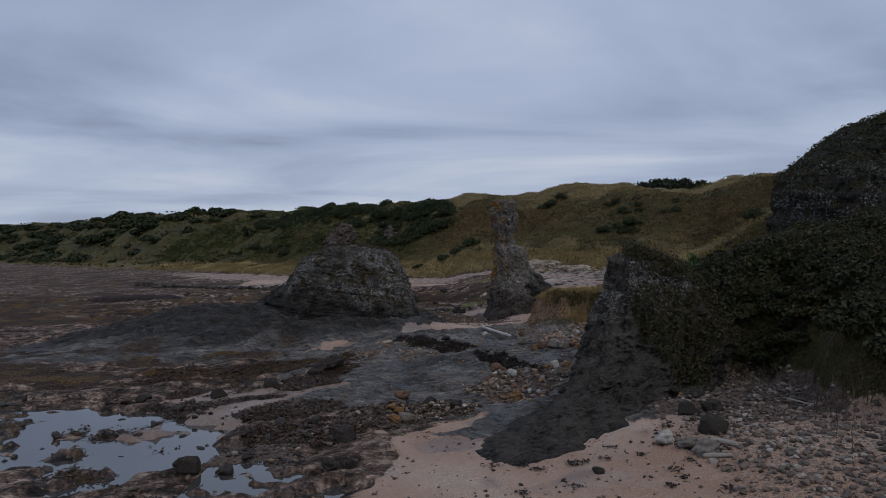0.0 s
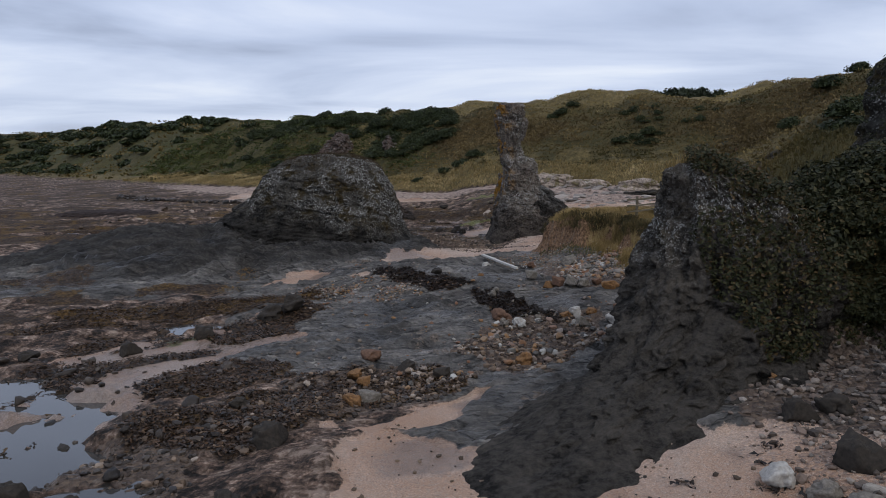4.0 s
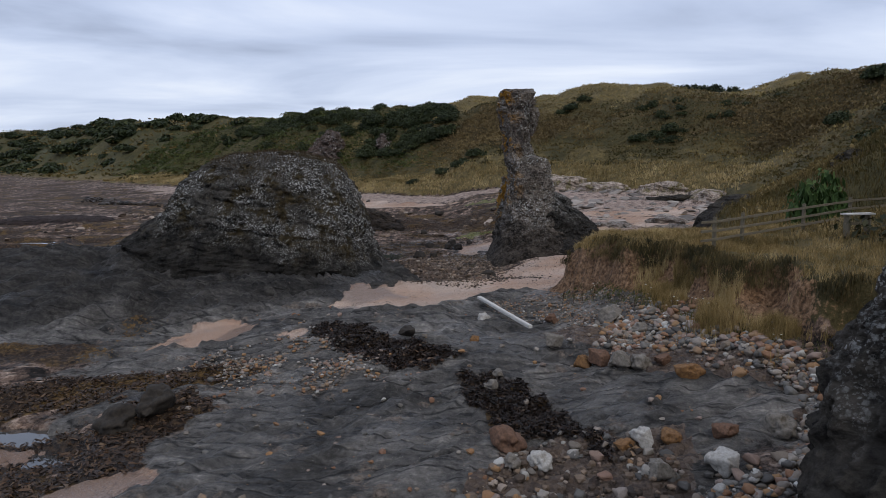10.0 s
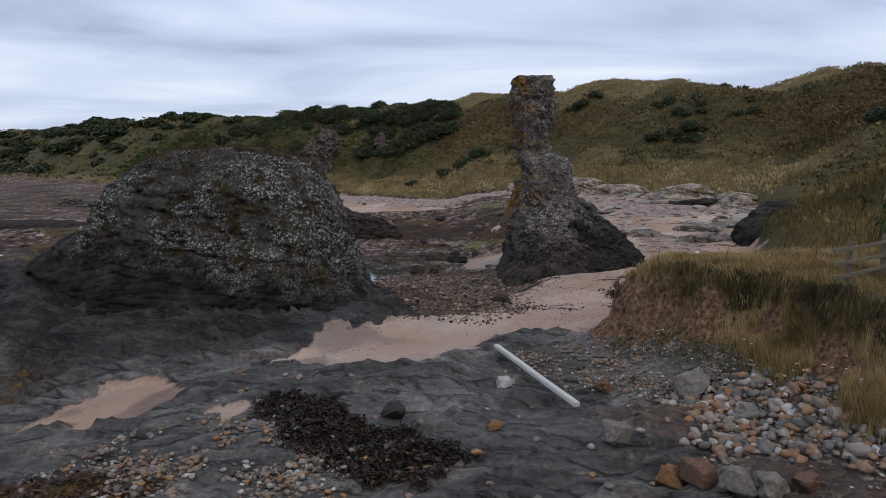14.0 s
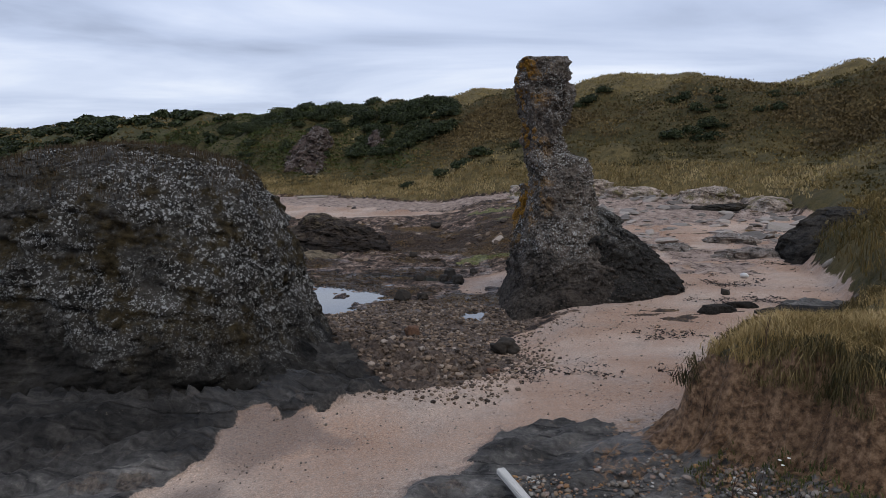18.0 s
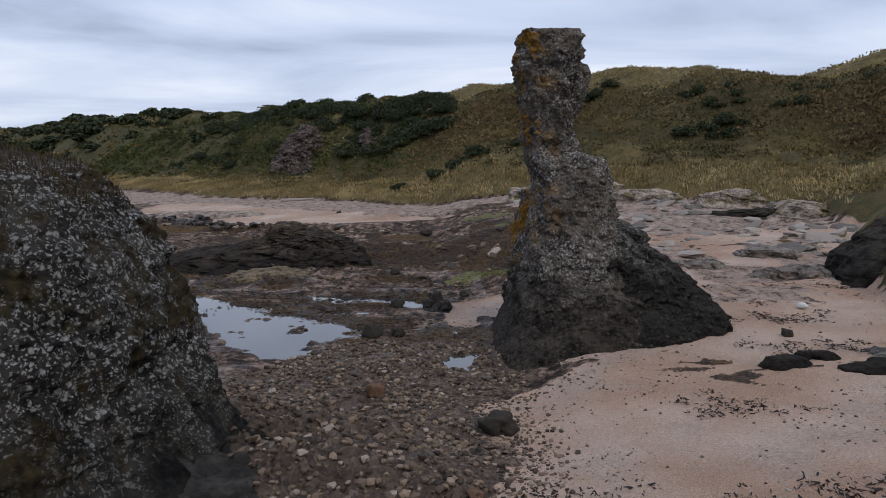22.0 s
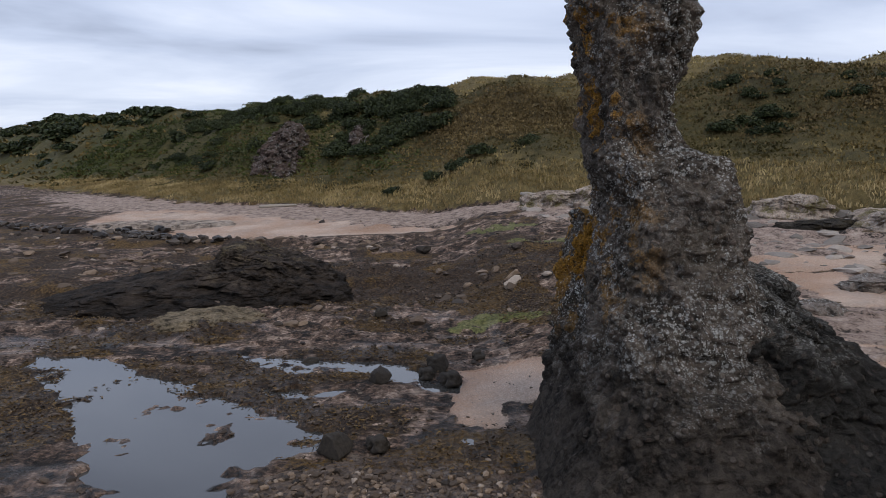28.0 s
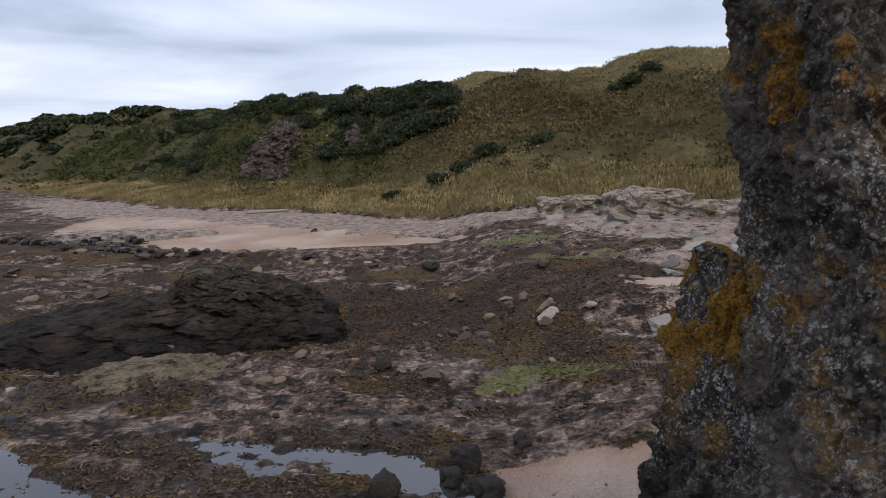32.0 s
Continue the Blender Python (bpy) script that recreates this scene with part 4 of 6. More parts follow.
pillar = tagged(new("rock_pillar"), "tall leaning conglomerate sea stack crusted with orange lichen on sand", "sea stack")
for name, mat, note, power, amp, seed, nu, nv, rows in (
    ("column", M_STACK, "", 3.4, 0.17, 3, 420, 400,
     [(-1.4, 3.6, 9.2, 45.2, 53.6), (-0.4, 4.1, 8.9, 45.8, 53.2), (0.5, 4.5, 8.6, 46.6, 52.8), (1.35, 4.75, 8.35, 47.3, 52.4), (2.4, 4.95, 8.0, 47.8, 52.2),
      (3.0, 5.05, 7.8, 48.1, 52.1), (4.1, 5.12, 7.65, 48.5, 51.9), (4.75, 5.05, 7.65, 48.7, 51.8), (4.98, 4.98, 7.5, 48.8, 51.7), (5.15, 4.95, 6.8, 49.0, 51.6), (5.45, 4.9, 6.62, 49.1, 51.5),
      (6.4, 4.9, 6.45, 49.2, 51.5), (6.8, 4.82, 6.35, 49.3, 51.4), (7.7, 4.65, 6.5, 49.2, 51.5), (8.25, 4.52, 6.62, 49.1, 51.5), (8.8, 4.58, 6.6, 49.1, 51.5), (9.0, 4.75, 6.5, 49.3, 51.3), (9.06, 5.3, 5.9, 50.1, 50.5)]),
    ("fin", M_FIN, "blacker weed-stained buttress at the foot", 2.2, 0.32, 37, 300, 200,
     [(-1.3, 5.0, 12.2, 45.4, 52.4), (-0.35, 5.6, 11.3, 46.0, 52.0), (0.5, 6.0, 10.7, 46.8, 51.6), (1.3, 6.2, 9.9, 47.4, 51.3), (2.2, 6.3, 9.0, 48.0, 51.0), (2.8, 6.5, 8.5, 48.6, 50.6), (3.0, 7.0, 8.0, 49.2, 50.0)]),
    ("knob", M_STACK, "", 2.2, 0.16, 41, 90, 70,
     [(6.3, 6.1, 6.6, 49.8, 51.0), (6.7, 6.1, 6.85, 49.7, 51.1), (7.2, 6.1, 7.0, 49.6, 51.1), (7.7, 6.1, 7.05, 49.6, 51.1), (7.95, 6.2, 6.9, 49.8, 50.9), (8.05, 6.4, 6.7, 50.1, 50.6)]),
    ("ledge", M_LEDGE, "lower shoulder thick with orange lichen", 2.3, 0.28, 31, 150, 130,
     [(-1.0, 4.2, 6.3, 49.4, 53.8), (0.6, 4.65, 6.1, 50.0, 53.4), (2.0, 4.8, 5.9, 50.4, 53.2), (3.3, 4.9, 5.8, 50.8, 53.0), (3.75, 4.9, 5.6, 51.2, 52.6), (3.85, 5.0, 5.3, 51.6, 52.2)])):
    piece = rock_mass(name, rows, mat, "", "", nu, nv, power, amp, seed, 0.03, 0.05, 0.12, lumps=0.10)
    piece.parent = pillar
    if note:
        piece["label"] = note
rock_mass("dome_rock", [(-1.3, -18.0, 1.0, 30.2, 43.0), (-0.45, -16.5, 0.7, 31.6, 42.0), (-0.1, -15.5, -0.1, 32.4, 41.7), (0.4, -14.3, -1.2, 33.1, 41.3), (1.3, -12.5, -1.75, 33.6, 41.1), (2.2, -10.9, -1.95, 34.0, 40.8), (3.0, -9.8, -2.1, 34.3, 40.5),
                        (3.8, -9.35, -2.45, 34.6, 40.1), (4.4, -8.85, -2.85, 35.0, 39.7), (4.8, -8.3, -3.3, 35.4, 39.2), (5.08, -7.5, -3.95, 35.9, 38.6), (5.26, -6.3, -4.6, 36.4, 38.0), (5.32, -5.6, -5.1, 36.9, 37.2)],
          M_DOME, "humped black rock speckled with grey lichen, turf on top", "rock", 480, 340, 3.0, 0.19, 5, 0.09, 0.05, 0.12)
rock_mass("cone_rock", [(-1.1, -1.6, 9.2, 7.8, 16.8), (-0.6, 0.3, 9.2, 8.8, 16.7), (-0.2, 1.8, 9.2, 9.6, 16.6), (0.15, 2.8, 9.4, 10.6, 16.6), (0.5, 3.45, 9.6, 11.7, 16.8), (1.0, 4.0, 9.8, 12.5, 16.9), (1.5, 4.4, 9.9, 13.0, 17.0), (2.1, 4.9, 9.8, 13.4, 17.1), (2.7, 5.2, 9.5, 13.8, 17.1), (3.4, 5.45, 9.0, 14.1, 16.9),
                        (4.0, 5.62, 8.4, 14.2, 16.6), (4.4, 5.72, 7.6, 14.3, 16.4), (4.7, 5.82, 6.9, 14.4, 16.0), (4.9, 5.95, 6.4, 14.7, 15.4)],
          M_CONE, "dark pointed rock with pale lichen crest rising from sand", "rock", 480, 380, 2.2, 0.17, 8, 0.03, 0.05, 0.16, (0.30, 0.42), 0.03, 0.34)
outcrop = tagged(new("low_outcrop"), "low brown weedy rock outcrop with tawny ridge on the reef", "rock")
for name, rows, mat, note, seed, amp in (
    ("body", [(-1.6, -17.5, -1.6, 60.8, 72.0), (-0.8, -14.8, -2.0, 62.0, 70.6), (-0.3, -12.2, -2.6, 63.0, 69.8), (0.1, -10.0, -3.2, 64.0, 69.2), (0.4, -8.8, -4.0, 64.8, 68.6), (0.5, -7.8, -5.4, 65.6, 68.0)], M_OUTCROP, "", 12, 0.38),
    ("ridge", [(-0.6, -9.6, -2.2, 63.4, 70.4), (0.0, -8.8, -2.9, 64.2, 69.8), (0.5, -8.1, -4.1, 65.0, 69.2), (0.9, -7.7, -5.4, 65.6, 68.6), (1.2, -7.4, -6.3, 66.0, 68.0), (1.35, -7.1, -6.7, 66.4, 67.4)], M_OUTCROP, "tawny broken crest", 44, 0.42),
    ("foot", [(-1.6, -9.5, -3.6, 58.8, 63.4), (-0.95, -9.0, -4.2, 59.4, 63.0), (-0.6, -8.2, -4.8, 60.2, 62.6), (-0.45, -7.2, -5.8, 61.0, 62.0)], M_RIDGE, "weed-hung lower hummock", 46, 0.3)):
    piece = rock_mass(name, rows, mat, "", "", 220, 120, 2.3, amp, seed, 0.18, 0.08, 0.22)
    piece.parent = outcrop
    if note:
        piece["label"] = note
rock_mass("side_rock", [(-0.3, 18.2, 27.5, 49.5, 59), (0.8, 18.9, 27.5, 50.5, 59), (1.6, 19.8, 27.5, 51.2, 59), (2.2, 20.8, 26.5, 52.2, 58), (2.4, 22.4, 24.5, 54, 56)],
          M_DARK, "dark rock shelf under turf beside the beach", "rock", 160, 80, 2.4, 0.35, 14, 0.1, 0.07)
rock_mass("knoll_rock", [(0.6, 22.6, 28.5, 45.8, 51.5), (2.4, 23.0, 28.2, 46.3, 51.2), (3.9, 23.6, 27.8, 46.9, 50.8), (4.9, 24.2, 27.4, 47.4, 50.2), (5.4, 24.8, 26.8, 48.0, 49.4)],
          M_DARK, "dark rock knob standing out of the grassy hillside", "rock", 150, 90, 2.4, 0.35, 19, 0.1, 0.07)
rock_mass("sea_cliff", [(1.5, 14.6, 30, 16.5, 27), (5.0, 15.0, 30, 17.0, 27), (7.2, 15.4, 30, 17.6, 27), (8.4, 15.9, 30, 18.4, 27), (9.4, 17.2, 29, 19.4, 26.5), (10.6, 19.4, 28, 20.6, 26), (11.2, 21.5, 27, 21.6, 25), (11.4, 23, 25, 23, 24)],
          M_CLIFF, "dark overgrown rock cliff above the shrubs", "cliff", 220, 120, 2.1, 0.38, 17, 0.12, 0.08)
rock_mass("pink_crag", [(0.5, -23.6, -15.2, 123.0, 135), (3.4, -23.4, -15.4, 124.0, 135), (5.0, -22.8, -15.8, 125.6, 134.5), (6.6, -21.6, -16.2, 127.2, 134), (8.2, -20.4, -16.6, 128.8, 133.5), (9.4, -19.6, -17.2, 130.2, 133), (10.0, -18.8, -17.8, 131, 132.5)],
          M_CRAG, "pinkish broken crag standing out of the grassy slope", "crag", 180, 110, 2.2, 0.9, 23, 0.05, 0.18)
rock_mass("grey_crag", [(3.0, -10.3, -5.9, 125.0, 133), (6.0, -10.2, -6.0, 125.5, 133), (7.6, -9.9, -6.3, 126.6, 132.5), (8.8, -9.4, -6.8, 128.0, 132), (9.5, -8.8, -7.4, 129.4, 131)],
          M_CRAG, "small grey crag among gorse on the slope", "crag", 130, 80, 2.2, 0.8, 27, 0.05, 0.18)


def slab(name, cx0, cy0, rx, ry, top, mat, label, seed, amp=0.3, strata=0.12, group=""):
    """A low broken ledge bedded in the shore."""
    z = height(cx0, cy0)
    rows = [(z - 0.6, cx0 - 1.25 * rx, cx0 + 1.25 * rx, cy0 - 1.3 * ry, cy0 + 1.25 * ry)]
    for s, k in ((0.15, 1.05), (0.45, 0.96), (0.75, 0.86), (0.92, 0.66), (1.0, 0.3)):
        rows.append((z + top * s, cx0 - k * rx, cx0 + k * rx, cy0 - k * ry, cy0 + k * ry))
    ob = rock_mass(name, rows, mat, label, "rock", 150, 70, 2.6, amp, seed, strata, 0.05, 0.2)
    ob["group"] = group
    return ob


for i, (x, y, rx, ry, top) in enumerate(((11.0, 88.2, 2.6, 1.7, 1.15), (14.6, 85.9, 2.8, 1.8, 1.5), (18.6, 83.6, 2.7, 1.7, 1.25), (24.0, 79.2, 2.4, 1.8, 1.2), (27.0, 74.5, 1.8, 2.2, 1.0))):
    slab("limestone_ledge", x, y, rx, ry, top, M_LIME, "cream limestone ledge below the grassy slope", 80 + i, 0.45, 0.2, "limestone ledges")
slab("reef_slab", -21.5, 95.0, 6.5, 2.4, 0.42, M_LIME, "flat cream slab lying on the weedy reef", 91, 0.2, 0.05)
slab("reef_slab", -37.5, 77.5, 5.2, 3.2, 0.45, M_CRAG, "flat pinkish slab on the reef", 92, 0.2, 0.05)
for i, (x, y, rx, ry, top) in enumerate(((13.4, 58.0, 1.3, 0.6, 0.3), (17.0, 56.0, 1.4, 0.7, 0.4), (18.6, 62.0, 1.6, 0.7, 0.35))):
    slab("beach_ledge", x, y, rx, ry, top, M_LIME_DARK, "weathered grey-pink ledge rising out of the sand", 100 + i, 0.3, 0.16, "ledges on the back beach")
for i, (x, y, rx, ry) in enumerate(((10.7, 43.8, 0.5, 0.3), (13.4, 43.2, 1.6, 0.45), (11.6, 44.2, 0.5, 0.2))):
    slab("flat_rock", x, y, rx, ry, 0.2, M_DARK, "low dark rock lying flat in the sand", 110 + i, 0.12, 0.05, "flat rocks in the sand")
slab("dark_ledge", 23.6, 75.0, 2.8, 1.0, 0.5, M_DARK, "dark weedy ledge at the head of the beach", 93, 0.3, 0.15)


# ---- stones ----
RNG = np.random.default_rng(7)


def ico(sub):
    bm = bmesh.new()
    bmesh.ops.create_icosphere(bm, subdivisions=sub, radius=1.0)
    v = np.array([p.co[:] for p in bm.verts])
    f = np.array([[q.index for q in t.verts] for t in bm.faces])
    bm.free()
    return v, f


ICO1, ICO2, ICO_MID, ICO3 = ico(1), ico(2), ico(3), ico(4)


def stone_shape(base, seed, amp=0.28, flat=0.7, angular=0.0):
    v, f = base
    n = fbm(v[:, 0] * 1.3 + seed * 5.1, v[:, 1] * 1.3, v[:, 2] * 1.3 + seed, 3, 0.5, seed)
    r = 1 + amp * n
    w = v * r[:, None]
    if angular:
        rng = np.random.default_rng(seed)
        for _ in range(9):
            d = rng.normal(size=3)
            d /= np.linalg.norm(d)
            lim = 0.62 + 0.25 * rng.random()
            over = np.maximum(w @ d - lim, 0)
            w = w - angular * over[:, None] * d
    return w * np.array([1.0, 0.8, flat]), f


def island_material(name, stops, rough=0.75, bump=0.5):
    m, nt = material(name)
    g = nt.nodes.new("ShaderNodeNewGeometry").outputs["Random Per Island"]
    oi = nt.nodes.new("ShaderNodeObjectInfo").outputs["Random"]
    f = math_(nt, "FRACT", math_(nt, "ADD", g, oi))
    c = ramp(nt, f, stops)
    n = obj_noise(nt, 14.0, 7.0, 0.7)
    c = mixc(nt, ramp(nt, n, [(0.35, 0.0), (0.7, 0.65)]), c, mixc(nt, 0.6, c, (0.03, 0.027, 0.025)))
    finish(nt, c, rough, n, bump, 0.02, 0.3)
    return m


P_BEACH = island_material("beach_stone", [(0.0, (0.06, 0.05, 0.042)), (0.3, (0.14, 0.11, 0.09)), (0.55, (0.22, 0.16, 0.125)), (0.75, (0.11, 0.10, 0.092)), (0.9, (0.30, 0.25, 0.21)), (1.0, (0.42, 0.37, 0.32))])
P_OCHRE = island_material("ochre_stone", [(0.0, (0.085, 0.08, 0.076)), (0.22, (0.17, 0.16, 0.145)), (0.40, (0.24, 0.19, 0.145)), (0.54, (0.34, 0.19, 0.085)), (0.66, (0.24, 0.125, 0.075)), (0.76, (0.30, 0.22, 0.18)), (0.91, (0.34, 0.31, 0.27)), (0.99, (0.52, 0.50, 0.46))])
P_BROWN = island_material("brown_stone", [(0.0, (0.035, 0.026, 0.020)), (0.35, (0.105, 0.074, 0.052)), (0.65, (0.19, 0.135, 0.094)), (0.88, (0.28, 0.20, 0.14)), (1.0, (0.40, 0.33, 0.27))])
P_DARK = island_material("wet_stone", [(0.0, (0.016, 0.013, 0.011)), (0.5, (0.040, 0.030, 0.023)), (0.85, (0.075, 0.058, 0.045)), (1.0, (0.11, 0.09, 0.075))], 0.5)
P_REEF = island_material("reef_stone", [(0.0, (0.020, 0.014, 0.010)), (0.5, (0.060, 0.042, 0.030)), (0.85, (0.12, 0.086, 0.062)), (1.0, (0.24, 0.19, 0.15))])
P_PALE = island_material("pale_stone", [(0.0, (0.14, 0.12, 0.105)), (0.5, (0.27, 0.235, 0.205)), (1.0, (0.42, 0.36, 0.31))])
SHAPES1 = [stone_shape(ICO1, 100 + i, 0.45, 0.6, 0.95 * (i % 3 > 0)) for i in range(10)]
SHAPES3 = [stone_shape(ICO2, 260 + i, 0.5, 0.75, 1.0) for i in range(8)]
SHAPES2 = [stone_shape(ICO2, 200 + i, 0.42, 0.7, 0.95 * (i % 3 > 0)) for i in range(10)]


ROUND1 = [stone_shape(ICO2, 500 + i, 0.4, 0.65, 0.6) for i in range(8)]
ROUND2 = [stone_shape(ICO_MID, 520 + i, 0.42, 0.72, 0.75) for i in range(8)]


def sites(n, x0, y0, x1, y1, keep=None):
    """Random spots in a stretch of shore, thinned by what covers the ground there."""
    got, count = [], 0
    for _ in range(14):
        x, y = RNG.uniform(x0, x1, n * 2), RNG.uniform(y0, y1, n * 2)
        z, cover = lay(x, y)
        ok = RNG.random(n * 2) < (keep(x, y, z, cover) if keep else (cover["d"] < 0.3))
        got.append(np.stack([x[ok], y[ok], z[ok]]))
        count += int(ok.sum())
        if count >= n:
            break
    return tuple(np.hstack(got)[:, :n])


def scatter(name, pts, lo, hi, mat, label, shapes=SHAPES1, sink=0.25, flat=1.0, bias=2.2, rounded=False):
    x, y, z = pts
    n = len(x)
    size = lo + (hi - lo) * RNG.random(n) ** bias
    V, F, off = [], [], 0
    for k, (v, f) in enumerate(shapes):
        idx = np.arange(k, n, len(shapes))
        if not len(idx):
            continue
        a = RNG.uniform(0, 2 * np.pi, len(idx))
        tilt = RNG.normal(0, 0.25, len(idx))
        c, s = np.cos(a), np.sin(a)
        sc = size[idx][:, None, None] * (0.75 + 0.5 * RNG.random((len(idx), 1, 3))) * np.array([1, 1, flat])
        w = v[None] * sc
        wz = w[..., 2] * np.cos(tilt)[:, None] + w[..., 0] * np.sin(tilt)[:, None]
        wx = w[..., 0] * np.cos(tilt)[:, None] - w[..., 2] * np.sin(tilt)[:, None]
        px = wx * c[:, None] - w[..., 1] * s[:, None] + x[idx][:, None]
        py = wx * s[:, None] + w[..., 1] * c[:, None] + y[idx][:, None]
        pz = wz + z[idx][:, None] + (0.55 * flat - sink) * size[idx][:, None]
        V.append(np.stack([px, py, pz], -1).reshape(-1, 3))
        F.append((f[None] + (off + np.arange(len(idx)) * len(v))[:, None, None]).reshape(-1, 3))
        off += len(idx) * len(v)
    me = mesh_np(name, np.vstack(V), np.vstack(F), mat, rounded)
    return tagged(new(name, me), label, "stones", kind="stuff")


def loose(name, pts, lo, hi, mat, label, group, bias=2.2):
    """Stones told apart one by one, sharing a few meshes."""
    kinds = [mesh_np(name, *ROUND2[k], mat) for k in range(8)]
    for i, (x, y, z) in enumerate(zip(*pts)):
        s = lo + (hi - lo) * RNG.random() ** bias
        ob = tagged(new(name, kinds[i % 8]), label, "stone", group)
        ob.matrix_world = Matrix.LocRotScale((x, y, z + 0.3 * s), Euler((RNG.normal(0, 0.2), RNG.normal(0, 0.2), RNG.uniform(0, 6.28))), Vector(s * (0.75 + 0.5 * RNG.random(3))))


on = lambda key, p=1.0: (lambda x, y, z, c: np.clip(c[key], 0, 1) * p * (c["d"] < 0.4))
scatter("beach_stones", sites(3600, 5.4, 3.5, 11, 15, lambda x, y, z, c: (c["d"] < 0.3) * sstep(4.8, 7.5, x)), 0.018, 0.12, P_BEACH, "loose grey and pink pebbles heaped under the slope")
scatter("bank_gravel", sites(4200, 2.6, 25.5, 7.5, 31.5, lambda x, y, z, c: (c["d"] < -0.2) * sstep(-2.6, -1.2, c["d"] + 0.8 * fbm(x * 0.7, y * 0.7, octaves=3, seed=89)) * (0.25 + sstep(-0.3, 0.3, fbm(x * 0.9, y * 0.9, octaves=3, seed=90)))), 0.012, 0.06, P_OCHRE, "small ochre and grey gravel below the bank", SHAPES1, rounded=True)
scatter("bank_cobbles", sites(3400, 3.4, 18.5, 10.5, 27.5, lambda x, y, z, c: (c["d"] < -0.2) * sstep(-3.0, -1.5, c["d"] + 0.8 * fbm(x * 0.5, y * 0.5, octaves=2, seed=87)) * (1.05 - sstep(-1.3, -0.4, c["d"]))), 0.02, 0.125, P_OCHRE, "grey, white and ochre cobbles along the foot of the bank", ROUND1, rounded=True)
loose("cobble", sites(90, 3.4, 19, 9.5, 26.5, lambda x, y, z, c: (c["d"] < -0.5) * sstep(-2.6, -1.4, c["d"])), 0.08, 0.20, P_OCHRE, "large rounded cobble among stones under the bank", "large cobbles under the bank")
scatter("mid_cobbles", sites(1400, -2.2, 14.5, 5, 20.5, lambda x, y, z, c: c["shingle"] * (1.05 - c["sand"])), 0.02, 0.12, P_BROWN, "brown cobbles lying on sand and black rock")
loose("cobble", sites(220, -1, 15.5, 5, 21.5, on("shingle")), 0.05, 0.15, P_OCHRE, "scattered ochre or grey cobble on black rock", "cobbles on the platform")
scatter("near_cobbles", sites(900, -9, 7, 0.5, 17, lambda x, y, z, c: np.clip(c["shingle"] + c["weed"], 0, 1) * (1.05 - c["sand"])), 0.02, 0.12, P_DARK, "dark weedy cobbles near the tide pool")
scatter("near_pebbles", sites(280, -9, 7, 0.5, 17, lambda x, y, z, c: c["shingle"] * (1.05 - c["sand"])), 0.03, 0.13, P_BROWN, "brown pebbles near the tide pool")
loose("pool_stone", sites(240, -19, 8.5, -5.5, 19), 0.05, 0.22, P_DARK, "dark wet stone standing in the tide pool", "stones in the tide pool", 3.0)
scatter("platform_stones", sites(420, -5, 17, 6, 31, lambda x, y, z, c: c["rock"] * (1 - c["sand"]) * (c["d"] < -0.5)), 0.02, 0.11, P_OCHRE, "odd stones lying loose on the black platform")
scatter("patch_pebbles", sites(2000, -6.6, 23.4, 1.6, 28.2, lambda x, y, z, c: np.clip(area(x, y, STONES_PATCH, 1.1), 0, 1) ** 1.5 * sstep(-0.35, 0.35, fbm(x * 1.2, y * 1.2, octaves=2, seed=86))), 0.02, 0.085, P_OCHRE, "small ochre pebbles on the black platform", rounded=True)
scatter("shingle_pebbles", sites(5200, -5.6, 35.0, 5.2, 49, lambda x, y, z, c: np.clip(c["shingle"], 0, 1) * (1 - c["sand"]) * (z > -0.97)), 0.035, 0.11, P_BROWN, "bed of brown pebbles behind the humped rock")
scatter("reef_stones", sites(5200, -16, 47, 10, 84, lambda x, y, z, c: (c["d"] < -3) * (1 - c["sand"]) * (z > -0.98) * (0.25 + sstep(0, 0.4, fbm(x * 0.3, y * 0.6, octaves=3, seed=83)))), 0.02, 0.14, P_REEF, "dark stones strewn over the reef", SHAPES1, 0.3, 0.6, 3.0)
scatter("reef_blocks", sites(900, -34, 60, 12, 98, lambda x, y, z, c: (c["d"] < -8) * (1 - c["sand"]) * (0.1 + sstep(0.1, 0.5, fbm(x * 0.2, y * 0.4, octaves=3, seed=85)))), 0.06, 0.42, P_BROWN, "angular brown reef blocks", SHAPES3, 0.3, 0.7, 3.0)
scatter("tide_boulders", sites(330, -52, 84, 8, 130, lambda x, y, z, c: np.exp(-((c["d"] + 20.5) / 1.1) ** 2)), 0.2, 0.6, P_DARK, "line of dark boulders below the far sand", SHAPES1, 0.2)
scatter("pale_blocks", sites(420, 8, 62, 34, 96, lambda x, y, z, c: c["pale"] * (c["d"] < 0.5) * (0.25 + sstep(-6, 0, c["d"]))), 0.15, 0.9, P_PALE, "pale limestone blocks along the shore edge", SHAPES2, 0.35, 0.5)
scatter("beach_pebbles", sites(1500, -1.5, 33, 20, 62, lambda x, y, z, c: c["sand"] * (c["d"] < 0.3) * (0.12 + sstep(0.1, 0.6, fbm(x * 0.3, y * 0.3, octaves=3, seed=81)))), 0.012, 0.05, P_BEACH, "thin scatter of pebbles on the pink sand")
scatter("bay_pebbles", sites(1100, -3, 31, 6, 40, lambda x, y, z, c: c["sand"] * (c["d"] < 0.3) * (0.25 + sstep(0.0, 0.4, fbm(x * 0.6, y * 0.6, octaves=3, seed=88)))), 0.006, 0.026, P_BEACH, "small pebbles strewn on pinkish sand")
